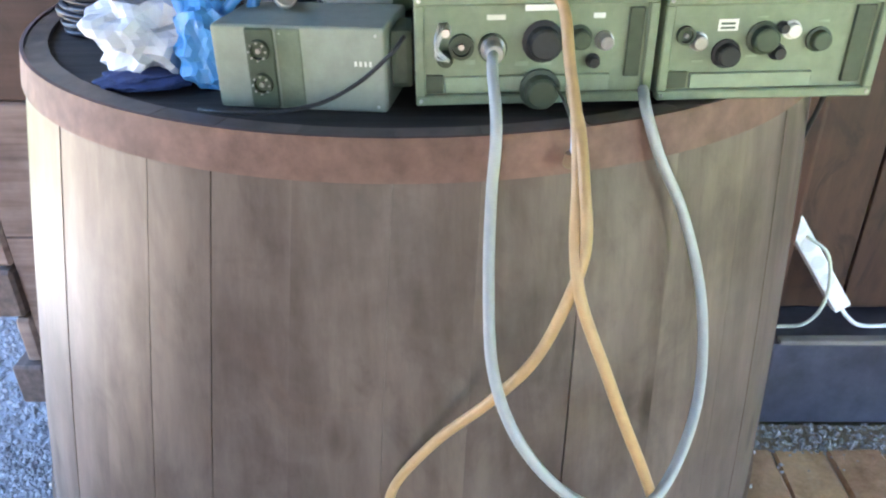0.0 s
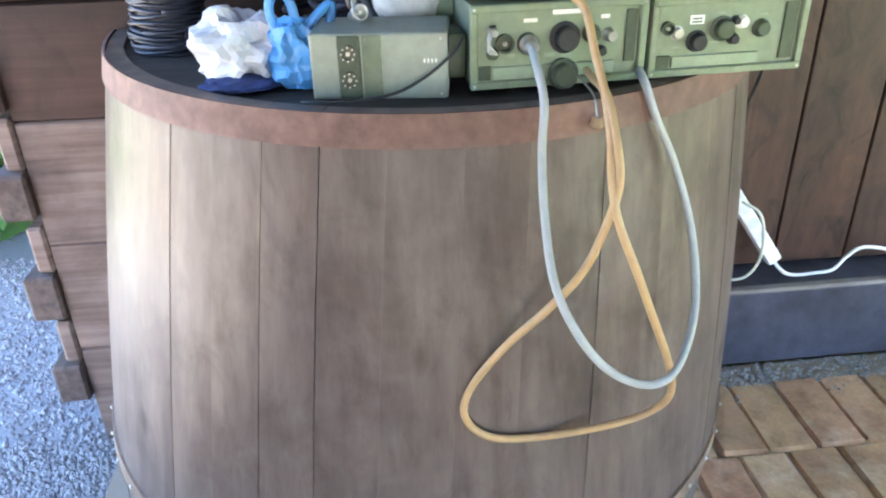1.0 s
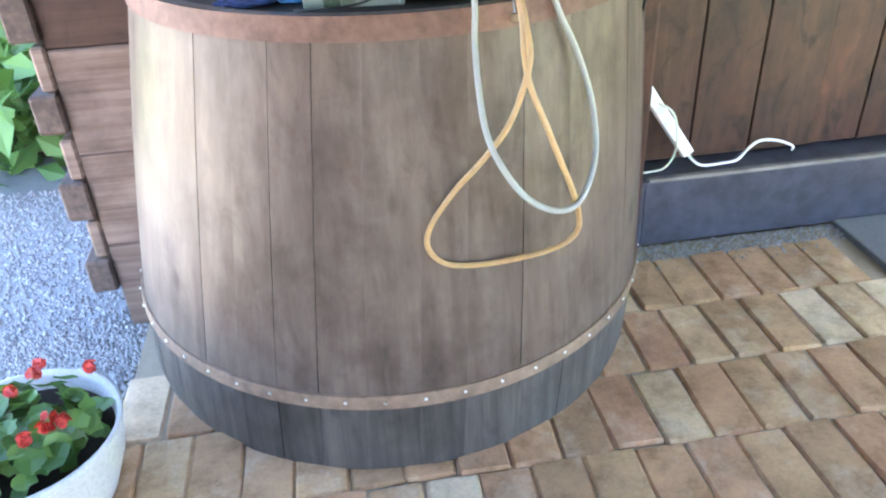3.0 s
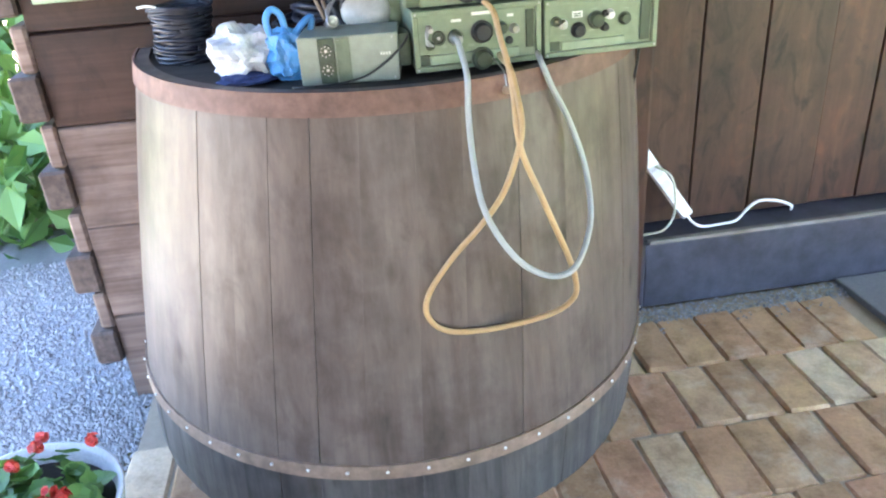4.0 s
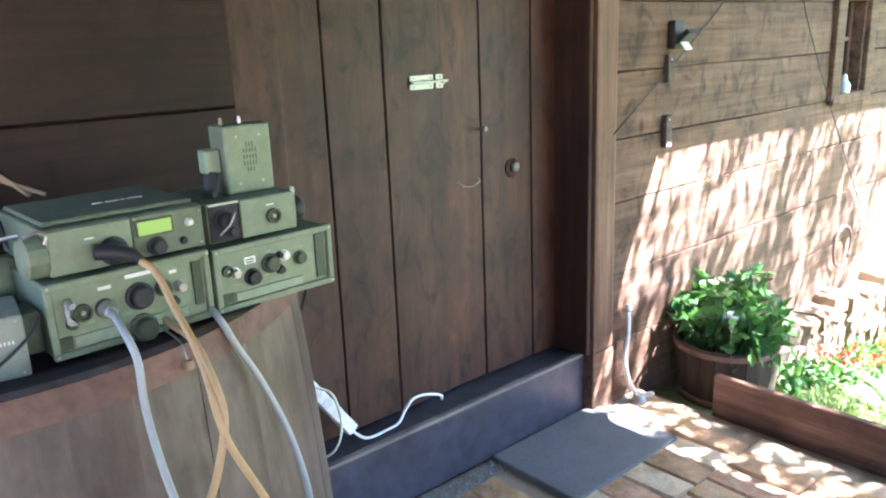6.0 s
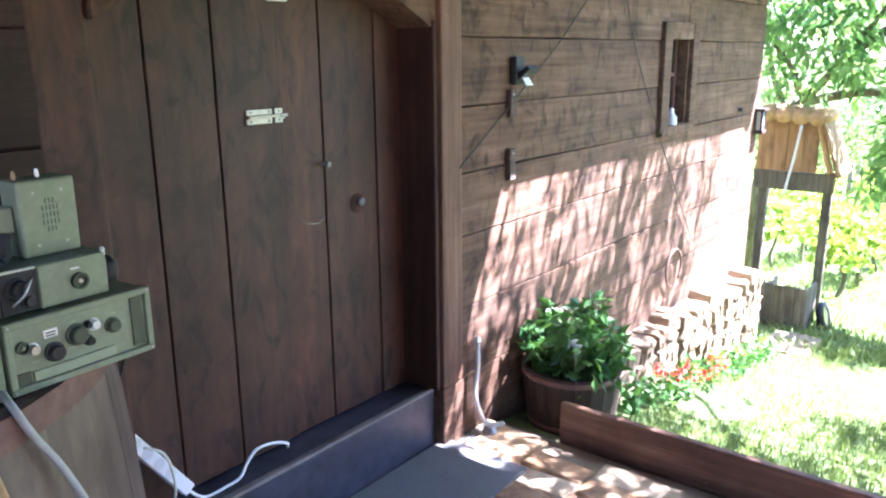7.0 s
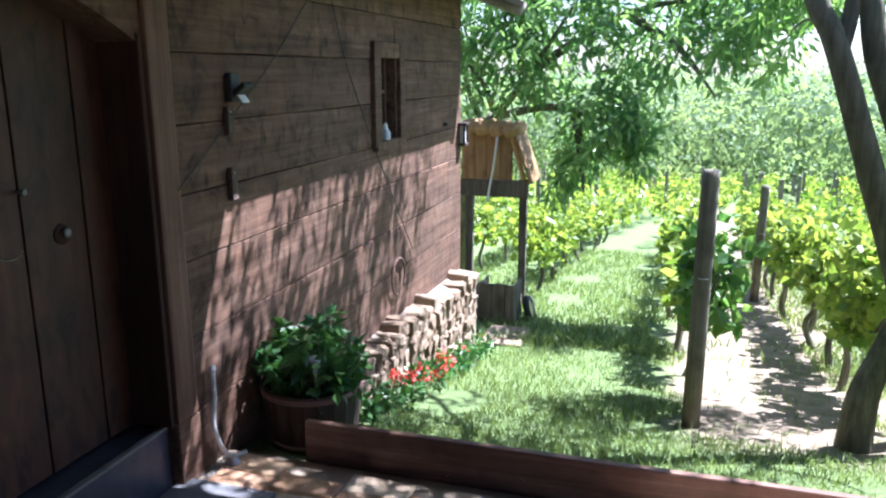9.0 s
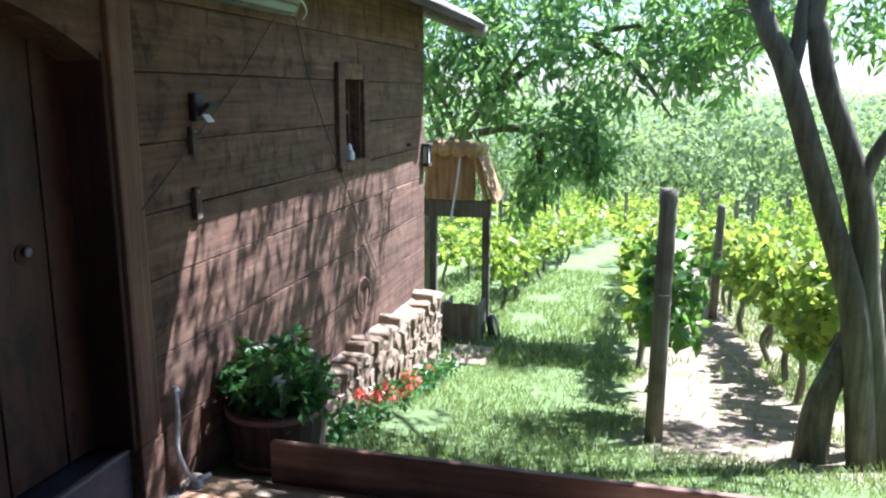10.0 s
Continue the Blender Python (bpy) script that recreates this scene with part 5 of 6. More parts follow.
# ---- planter, kerb board, pots ----
def planter():
    t = thing("planter", "dark half-barrel planter with a leafy green plant, by the wall", "planter")
    c = (3.705, 1.752, -0.10)
    n = 22
    for i in range(n):
        a0, a1 = 2 * math.pi * i / n + 0.006, 2 * math.pi * (i + 1) / n - 0.006
        bm = bmesh.new()
        g = []
        for z, r in ((0.0, 0.205), (0.17, 0.227), (0.33, 0.244)):
            g.append([bm.verts.new((c[0] + q * math.cos(a), c[1] + q * math.sin(a), c[2] + z)) for q in (r, r - 0.02) for a in (a0, a1)])
        for lo, hi in zip(g, g[1:]):
            for x, y in ((0, 1), (1, 3), (3, 2), (2, 0)):
                bm.faces.new((lo[x], lo[y], hi[y], hi[x]))
        bm.faces.new((g[0][0], g[0][2], g[0][3], g[0][1]))
        bm.faces.new((g[2][0], g[2][1], g[2][3], g[2][2]))
        part("stave", bm, M_TUBWOOD, t)
    for z, r in ((0.05, 0.2105), (0.29, 0.2395)):
        part("hoop", lathe([(r, 0), (r + 0.004, 0.002), (r + 0.006, 0.026), (r + 0.002, 0.028)], 40, Matrix.Translation((c[0], c[1], c[2] + z)), False), M_HOOP, t, "rusty hoop", True)
    part("soil", lathe([(0.218, 0.24), (0.17, 0.285), (0.08, 0.295), (0.005, 0.297)], 24, Matrix.Translation(c)), M_SOIL, t)
    rng = np.random.default_rng(7)
    st = bmesh.new()
    cs = []
    for i in range(26):
        a, r = rng.uniform(0, 6.28), 0.17 * rng.uniform(0, 1) ** 0.5
        b = Vector((c[0] + r * math.cos(a), c[1] + r * math.sin(a), 0.16))
        tip = b + Vector((0.4 * r * math.cos(a) + rng.uniform(-0.05, 0.05), 0.4 * r * math.sin(a) + rng.uniform(-0.05, 0.05), rng.uniform(0.16, 0.40) * (1.15 - r * 2)))
        add_tube(st, [b, b.lerp(tip, 0.5) + Vector((0.01, 0, 0)), tip], [0.005, 0.004, 0.002], 5)
        for k in range(5):
            cs.append(b.lerp(tip, 0.3 + 0.17 * k))
    part("stems", st, M_LEAF_BUSH, t)
    P, O = clumps(cs, [(0.055, 0.055, 0.05)] * len(cs), 9, 3)
    leaf_object("leaves", P, O, 0.075, 0.5, M_LEAF_BUSH, 4, 0.25, t)
    s = thing("solar_stake", "white solar garden light on a stake in a planter", "garden light")
    part("stake", tube([(3.535, 1.645, 0.16), (3.535, 1.645, 0.34)], 0.006, 8), M_STEEL, s)
    part("lamp", lathe([(0.010, 0), (0.022, 0.02), (0.026, 0.06), (0.02, 0.066)], 14, Matrix.Translation((3.535, 1.645, 0.335))), M_FLAME, s, smooth=True)
    part("cap", lathe([(0.03, 0), (0.032, 0.006), (0.02, 0.016), (0.004, 0.02)], 14, Matrix.Translation((3.535, 1.645, 0.4))), M_WHITE, s, smooth=True)
    b = thing("kerb_board", "reddish wooden kerb board along the edge of the paving", "board")
    bm = bmesh.new()
    ring = []
    for i in range(19):
        y = 1.632 - 0.27 * i
        w = 0.004 * noise.noise((y * 1.3, 4, 2))
        ring.append([bm.verts.new(p) for p in ((3.385 + w, y, -0.08), (3.385 + w, y, 0.164 + w), (3.389 + w, y, 0.17 + w), (3.419 + w, y, 0.17 + w), (3.425 + w, y, 0.164 + w), (3.425 + w, y, -0.25))])
    for a, d in zip(ring, ring[1:]):
        for k in range(6):
            bm.faces.new((a[k], d[k], d[(k + 1) % 6], a[(k + 1) % 6]))
    bm.faces.new(list(reversed(ring[0])))
    bm.faces.new(ring[-1])
    bmesh.ops.recalc_face_normals(bm, faces=bm.faces[:])
    part("plank", bm, M_BOARD, b)
    for y in (1.3, -0.2):
        part("peg", box((3.427, y, -0.3), (3.465, y + 0.05, 0.12), 0.005), M_VPOST, b)
    # pale pipe at the foot of the wall
    p = thing("drain_pipe", "thin pale bent pipe at the foot of the wall", "pipe")
    part("pipe", tube(smooth_path([(3.215, 1.965, 0.44), (3.21, 1.96, 0.32), (3.185, 1.955, 0.2), (3.215, 1.94, 0.08), (3.27, 1.92, 0.02), (3.33, 1.9, 0.012)], 6), 0.011, 10), M_DOME, p, smooth=True)
    part("tap", lathe([(0.014, 0), (0.02, 0.01), (0.014, 0.03)], 12, Matrix.Translation((3.215, 1.965, 0.43))), M_STEEL, p)
    part("foot", lathe([(0.03, 0), (0.034, 0.01), (0.02, 0.035)], 14, Matrix.Translation((3.24, 1.91, 0.0))), M_STEEL, p)


planter()


def flower_pot():
    t = thing("flower_pot", "white round pot of red begonias by the barrel", "flower pot")
    c = (-0.25, 1.21, 0.0)
    part("bowl", lathe([(0.15, 0.0), (0.175, 0.02), (0.215, 0.12), (0.235, 0.215), (0.238, 0.235), (0.228, 0.238), (0.218, 0.22), (0.2, 0.15)], 44, Matrix.Translation(c), False), M_POT, t, smooth=True)
    part("soil", lathe([(0.214, 0.19), (0.1, 0.205), (0.004, 0.21)], 30, Matrix.Translation(c)), M_SOIL, t)
    rng = np.random.default_rng(12)
    V, F = [], []
    def disc(p, up, r, cup, nside=9, wave=0.12):
        """A round, slightly cupped leaf or petal."""
        up = Vector(up).normalized()
        a = up.orthogonal().normalized()
        b = up.cross(a)
        k, ph = len(V), rng.uniform(0, 6.28)
        V.append(tuple(Vector(p) - up * cup * r))
        for i in range(nside):
            th = ph + i * 6.2832 / nside
            q = r * (1 + wave * rng.uniform(-1, 1)) * (0.72 if i == 0 else 1.0)
            V.append(tuple(Vector(p) + (a * math.cos(th) + b * math.sin(th)) * q + up * r * 0.1 * rng.uniform(-1, 1)))
        F.extend((k, k + 1 + i, k + 1 + (i + 1) % nside) for i in range(nside))
    for i in range(150):
        a, r = rng.uniform(0, 6.28), 0.185 * rng.uniform(0, 1) ** 0.5
        up = (0.7 * math.cos(a) * r / 0.2 + rng.normal() * 0.35, 0.7 * math.sin(a) * r / 0.2 + rng.normal() * 0.35, 1.0)
        disc((c[0] + r * math.cos(a), c[1] + r * math.sin(a), 0.232 + rng.uniform(0, 0.055) - 0.5 * max(0, r - 0.14)), up, rng.uniform(0.02, 0.037), 0.22)
    raw("leaves", V, F, M_LEAF_POT, t)
    rnd = random.Random(3)
    spots = [(-0.23, 1.35, 0.30), (-0.27, 1.284, 0.30), (-0.103, 1.356, 0.29), (-0.237, 1.40, 0.29), (-0.152, 1.135, 0.3), (-0.114, 1.155, 0.3), (-0.186, 1.107, 0.3)] + [(c[0] + rnd.uniform(-0.18, 0.1), c[1] + rnd.uniform(-0.16, 0.1), 0.305) for _ in range(6)]
    for q in spots:
        V, F = [], []
        for i in range(11):
            d = Vector((rng.normal(), rng.normal(), 0.7 + 0.4 * rng.normal())).normalized()
            disc(Vector(q) + d * rng.uniform(0.006, 0.02), d, rng.uniform(0.009, 0.015), 0.3, 7)
        raw("flower", V, F, M_RED, t)


flower_pot()

# ---- outdoors ----
def slab():
    tagged(part("slab", box((2.42, 1.6, -0.05), (3.06, 2.03, 0.017), 0.006, 2), M_SLAB), "dark grey stone slab before the door", "slab")


slab()


M_GRIT = stone_mat("pale_grit", [(0.2, (0.20, 0.21, 0.225)), (0.8, (0.34, 0.35, 0.37))], 40.0, 0.9)


def pebbles(name, label, boxes, count, size, seed):
    """Loose stones: small irregular octahedra, half sunk."""
    rng = np.random.default_rng(seed)
    V, F = [], []
    base = np.array([(1, 0, 0), (-1, 0, 0), (0, 1, 0), (0, -1, 0), (0, 0, 0.8), (0, 0, -0.6)], float)
    tri = [(0, 2, 4), (2, 1, 4), (1, 3, 4), (3, 0, 4), (2, 0, 5), (1, 2, 5), (3, 1, 5), (0, 3, 5)]
    k = 0
    for x0, x1, y0, y1, z, share_of in boxes:
        for _ in range(int(count * share_of)):
            s = size * rng.uniform(0.5, 1.5)
            a = rng.uniform(0, 6.28)
            m = np.array([[math.cos(a), -math.sin(a), 0], [math.sin(a), math.cos(a), 0], [0, 0, 1]])
            p = base * rng.uniform(0.6, 1.2, (6, 1)) * s @ m.T + (rng.uniform(x0, x1), rng.uniform(y0, y1), z + s * 0.3)
            V += p.tolist()
            F += [(q[0] + k, q[1] + k, q[2] + k) for q in tri]
            k += 6
    tagged(raw(name, V, F, M_GRAVEL), label, "gravel", kind="stuff")


pebbles("gravel", "pale gravel along the door sill", [(1.35, 2.42, 1.93, 2.035, -0.004, 1.0), (1.25, 2.5, 1.86, 1.96, 0.0, 0.12), (2.98, 3.3, 1.85, 1.99, -0.004, 0.25)], 1300, 0.0055, 1)
pebbles("gravel", "blue-grey gravel on the ground beyond the house corner", [(-1.7, -0.2, 1.37, 3.2, -0.046, 1.0), (-0.75, -0.12, 1.36, 2.0, -0.045, 0.45)], 11000, 0.0085, 2)
tagged(part("ground_gravel_bed", box((-2.4, 1.372, -0.2), (-0.17, 3.6, -0.047)), M_GRIT), "pale grit under the loose gravel", "gravel", kind="structure")


def footing():
    w = thing("footing", "rough field stone footing under the log wall", "footing", kind="structure")
    part("core", box((4.31, 2.045, -1.05), (7.18, 2.16, -0.17)), M_JOINT, w)
    part("core", box((3.16, 2.165, -1.05), (7.18, 2.26, -0.96)), M_JOINT, w)
    rnd = random.Random(21)
    datas = []
    for k in range(7):
        bm = box((-0.5, -0.5, -0.5), (0.5, 0.5, 0.5), 0.14, 1)
        bmesh.ops.triangulate(bm, faces=bm.faces[:])
        for v in bm.verts:
            d = v.co.copy()
            v.co = d * (1 + 0.3 * noise.noise(d * 2.2 + Vector((k * 9, 0, 0))))
        o = part("stone", bm, M_STONE, w)
        datas.append(o.data)
        bpy.data.objects.remove(o)
    # rubble that juts out under the logs and follows the slope
    x = 4.28
    while x < 7.15:
        g = ground_z(x, 1.8)
        wd = rnd.uniform(0.07, 0.15)
        z = g - 0.06
        top = -0.06 - 0.035 * (x - 4.3)
        while z < top:
            ht = rnd.uniform(0.05, 0.11)
            o = share("stone", datas[rnd.randrange(7)], w, pose(x + wd / 2 + rnd.uniform(-0.02, 0.02), 1.93 + rnd.uniform(-0.02, 0.015), z + ht / 2, rnd.uniform(-5, 5), rnd.uniform(-12, 12), rnd.uniform(-5, 5)))
            o.scale = (wd * rnd.uniform(1.0, 1.25), 0.215, ht * rnd.uniform(1.0, 1.25))
            z += ht
        x += wd
    bm = bmesh.new()
    ring = []
    for i in range(16):
        x = 4.24 + 2.95 * i / 15
        g, top = ground_z(x, 1.8) - 0.1, -0.05 - 0.035 * (x - 4.3)
        ring.append([bm.verts.new(p) for p in ((x, 1.836, g), (x, 1.842, top - 0.04), (x, 1.92, top + 0.03 * noise.noise((x * 2, 0, 0))), (x, 2.04, top + 0.05), (x, 2.04, g))])
    for p, q in zip(ring, ring[1:]):
        for k in range(5):
            bm.faces.new((p[k], q[k], q[(k + 1) % 5], p[(k + 1) % 5]))
    bm.faces.new(list(reversed(ring[0])))
    bm.faces.new(ring[-1])
    bmesh.ops.recalc_face_normals(bm, faces=bm.faces[:])
    part("mortar", bm, M_MORTAR, w, "pale lime mortar")


M_MORTAR = stone_mat("lime_mortar", [(0.2, (0.22, 0.175, 0.14)), (0.8, (0.36, 0.30, 0.25))], 9.0, 0.8)
footing()


def flower_bed():
    rng = np.random.default_rng(33)
    n = 70
    for i in range(16):
        x = 4.15 + 0.17 * i
        y = 1.66 - 0.02 * (i % 3)
        z = ground_z(x, y)
        t = thing("bedding_plant", "low bedding plant with dark leaves and red flowers by the footing" if 1 < i < 11 else "low bedding plant with dark leaves by the footing", "plant", group="bedding plants")
        cs = [(x + rng.uniform(-0.08, 0.08), y + rng.uniform(-0.1, 0.08), z + rng.uniform(0.05, 0.17)) for _ in range(7)]
        P, O = clumps(cs, [(0.05, 0.05, 0.05)] * 7, 9, 100 + i)
        leaf_object("leaves", P, O, 0.055, 0.55, M_LEAF_BUSH, 40 + i, 0.1, t)
        if 1 < i < 11:
            cs = [(x + rng.uniform(-0.09, 0.09), y + rng.uniform(-0.11, 0.05), z + rng.uniform(0.12, 0.21)) for _ in range(3 if 2 < i < 8 else 1)]
            for k, q in enumerate(cs):
                P, O = clumps([q], [(0.035, 0.035, 0.03)], 10, 200 + i * 9 + k)
                leaf_object("flower", P, O, 0.035, 0.7, M_RED, 60 + i, 0.0, t)


flower_bed()


def grass():
    rng = np.random.default_rng(5)
    def field(count, x0, x1, y0, y1, h, w):
        x, y = x0 + (x1 - x0) * rng.uniform(0, 1, count) ** 1.3, rng.uniform(y0, y1, count)
        # thinner on the bare strip beside the vines
        keep = ~((x > 4.75) & (y < 0.15 + 0.2 * np.sin(x * 3.1)) & (y > -1.15) & (rng.uniform(0, 1, count) < 0.95))
        keep &= np.array([noise.noise((a * 1.1, b * 1.1, 0)) > -0.45 for a, b in zip(x, y)])
        x, y = x[keep], y[keep]
        z = np.array([ground_z(a, b) for a, b in zip(x, y)])
        n = len(x)
        a = rng.uniform(0, 6.28, n)
        hh = h * rng.uniform(0.4, 1.4, n)
        lean = rng.normal(0, 0.5, (n, 2)) * hh[:, None]
        p = np.stack([x, y, z], 1)
        s = np.stack([np.cos(a) * w, np.sin(a) * w, np.zeros(n)], 1)
        mid = p + np.stack([lean[:, 0] * 0.35, lean[:, 1] * 0.35, hh * 0.6], 1)
        tip = p + np.stack([lean[:, 0], lean[:, 1], hh], 1)
        v = np.stack([p - s, p + s, mid + s * 0.8, mid - s * 0.8, tip], 1).reshape(-1, 3)
        b = np.arange(n)[:, None] * 5
        return v, (b + [[0, 1, 2, 3]]).tolist(), (b + [[3, 2, 4]]).tolist()
    V, F, off = [], [], 0
    for args in ((30000, 3.5, 8.0, -2.6, 1.6, 0.055, 0.0035), (22000, 7.5, 17.0, -3.0, 3.6, 0.09, 0.009), (1500, 3.44, 3.75, -2.0, 1.4, 0.10, 0.004)):
        v, q, t = field(*args)
        V += v.tolist()
        F += [tuple(i + off for i in f) for f in q] + [tuple(i + off for i in f) for f in t]
        off = len(V)
    tagged(raw("grass", V, F, M_GRASS), "short mown grass with clover tufts", "grass", kind="stuff")


grass()


def branch(bm, pts, r0, r1, n=9, k=5):
    p = smooth_path(pts, k)
    add_tube(bm, p, [r0 + (r1 - r0) * i / (len(p) - 1) for i in range(len(p))], n)


def open_to_sun(cs, rs):
    """Leave the gap in the crowns through which the sun falls on the last metre of the front wall."""
    out = []
    for c, r in zip(cs, rs):
        k = (2.0 - c[1]) / -SUN.y
        x, z = c[0] - SUN.x * k, c[2] - SUN.z * k
        if not (6.7 < x < 7.5 and -1.1 < z < 1.5 and k > 0):
            out.append((c, r))
    return [c for c, r in out], [r for c, r in out]


def near_tree():
    """The two-stemmed tree at the edge of the lawn, with a wide crown overhead, out of view and shaped for its shade.
    """
    t = thing("tree", "two-stemmed grey-barked tree with a wide airy crown beside the lawn", "tree")
    g = ground_z(4.95, -1.1) - 0.05
    bm = bmesh.new()
    branch(bm, [(5.0, -1.17, g), (5.0, -1.114, 0.025), (5.0, -1.047, 0.475), (5.0, -0.963, 0.754), (5.0, -0.851, 1.058), (5.0, -0.757, 1.327), (5.0, -0.665, 1.589), (5.0, -0.57, 1.836), (5.0, -0.461, 2.054), (5.05, -0.3, 2.6), (5.1, -0.15, 3.2), (5.3, 0.1, 4.2)], 0.08, 0.045, 12)
    part("stem", bm, M_BARK, t, smooth=True)
    bm = bmesh.new()
    branch(bm, [(5.06, -1.29, g), (5.06, -1.225, -0.055), (5.06, -1.163, 0.271), (5.06, -1.095, 0.653), (5.06, -1.06, 0.965), (5.06, -0.999, 1.21), (5.06, -0.903, 1.463), (5.06, -0.795, 1.732), (5.06, -0.745, 1.969), (5.05, -0.72, 2.195), (5.0, -0.9, 3.4), (4.8, -1.2, 4.4)], 0.088, 0.045, 12)
    part("stem", bm, M_BARK, t, smooth=True)
    for pts, r0 in (
        ([(5.05, -1.0, 1.12), (5.05, -1.07, 1.33), (5.06, -1.2, 1.55), (5.2, -1.6, 1.95), (5.3, -2.0, 2.6)], 0.05),
        ([(5.0, -0.6, 1.72), (5.03, -0.645, 1.937), (5.04, -0.655, 2.14), (5.1, -0.75, 2.6), (5.3, -0.9, 3.4)], 0.05),
        ([(5.0, -0.45, 2.08), (5.2, -0.3, 2.4), (5.9, 0.0, 3.0), (6.6, 0.5, 3.6)], 0.04),
        ([(5.0, -0.85, 2.2), (4.5, -1.1, 2.9), (3.8, -1.2, 3.5)], 0.04),
        ([(5.1, -0.3, 3.1), (5.8, -0.6, 3.6), (6.9, -0.4, 4.0), (7.8, 0.1, 4.2)], 0.035),
        ([(5.0, -0.95, 3.2), (5.6, -1.8, 3.6), (6.4, -2.4, 4.0)], 0.035),
        ([(5.2, -0.1, 3.8), (4.6, 0.5, 4.0), (3.9, 0.8, 4.1)], 0.03),
    ):
        bm = bmesh.new()
        branch(bm, pts, r0, 0.012)
        part("limb", bm, M_BARK, t, smooth=True)
    for a, b in (((5.0, -0.5, 2.0), (6.3, -0.35, 2.15)), ((5.0, -0.55, 1.9), (6.5, -0.5, 1.85)), ((5.05, -0.7, 2.1), (6.3, -0.75, 2.2))):
        a, b = Vector(a), Vector(b)
        bm = bmesh.new()
        branch(bm, [a, a.lerp(b, 0.5) + Vector((0, 0, 0.08)), b], 0.012, 0.003, 6)
        part("twig", bm, M_BARK, t, smooth=True)
    rng = np.random.default_rng(9)
    cs, rs = [], []
    for i in range(95):
        d = rng.normal(size=3)
        d /= np.linalg.norm(d)
        c = np.array((5.5, -0.5, 4.2)) + d * np.array((2.5, 2.3, 1.0)) * rng.uniform(0.25, 1.0)
        if c[2] < 2.75:
            c[2] = 2.75 + rng.uniform(0, 0.3)
        cs.append(c)
        rs.append((0.34, 0.34, 0.24))
    # extra unseen clumps, added to dapple the wall by the door and the near lawn
    for cc, rr, num in (((4.9, 0.2, 3.6), (0.7, 0.7, 0.4), 13), ((6.0, -0.6, 3.7), (1.0, 0.8, 0.4), 18)):
        for _ in range(num):
            cs.append(np.array(cc) + rng.uniform(-1, 1, 3) * np.array(rr))
            rs.append((0.3, 0.3, 0.2))
    # more unseen clumps, put where they shade the edge of the paving
    for _ in range(46):
        cs.append(np.array((rng.uniform(4.7, 5.5), rng.uniform(-1.75, -0.1), rng.uniform(3.95, 4.6))))
        rs.append((0.27, 0.27, 0.2))
    # small unseen clumps that break up the sun on the log wall
    for _ in range(30):
        cs.append(np.array((rng.uniform(5.9, 8.3), rng.uniform(-0.1, 0.6), rng.uniform(3.9, 4.8))))
        rs.append((0.2, 0.2, 0.16))
    cs, rs = open_to_sun(cs, rs)
    P, O = clumps(cs, rs, 42, 10)
    leaf_object("crown", P, O, 0.125, 0.26, M_LEAF_TREE, 11, 0.45, t)
    # sprays that hang lower
    cs = [np.array((rng.uniform(5.6, 7.0), rng.uniform(-2.0, -0.25), rng.uniform(1.9, 2.6))) for _ in range(34)]
    P, O = clumps(cs, [(0.17, 0.17, 0.17)] * 34, 60, 13)
    leaf_object("hanging_spray", P, O, 0.11, 0.26, M_LEAF_TREE, 14, 0.6, t)
    s = thing("leaning_stump", "cut grey trunk stump leaning beside the tree", "stump")
    bm = bmesh.new()
    branch(bm, [(5.02, -0.90, g - 0.05), (5.04, -0.925, -0.1), (5.07, -0.99, 0.12), (5.11, -1.06, 0.34), (5.14, -1.10, 0.47)], 0.10, 0.035, 12, 4)
    part("trunk", bm, M_BARK, s, smooth=True)


near_tree()


M_LEAF_PEACH = leaf_mat("drooping_leaf", (0.085, 0.20, 0.085), (0.30, 0.45, 0.20), 0.62, 0.3)


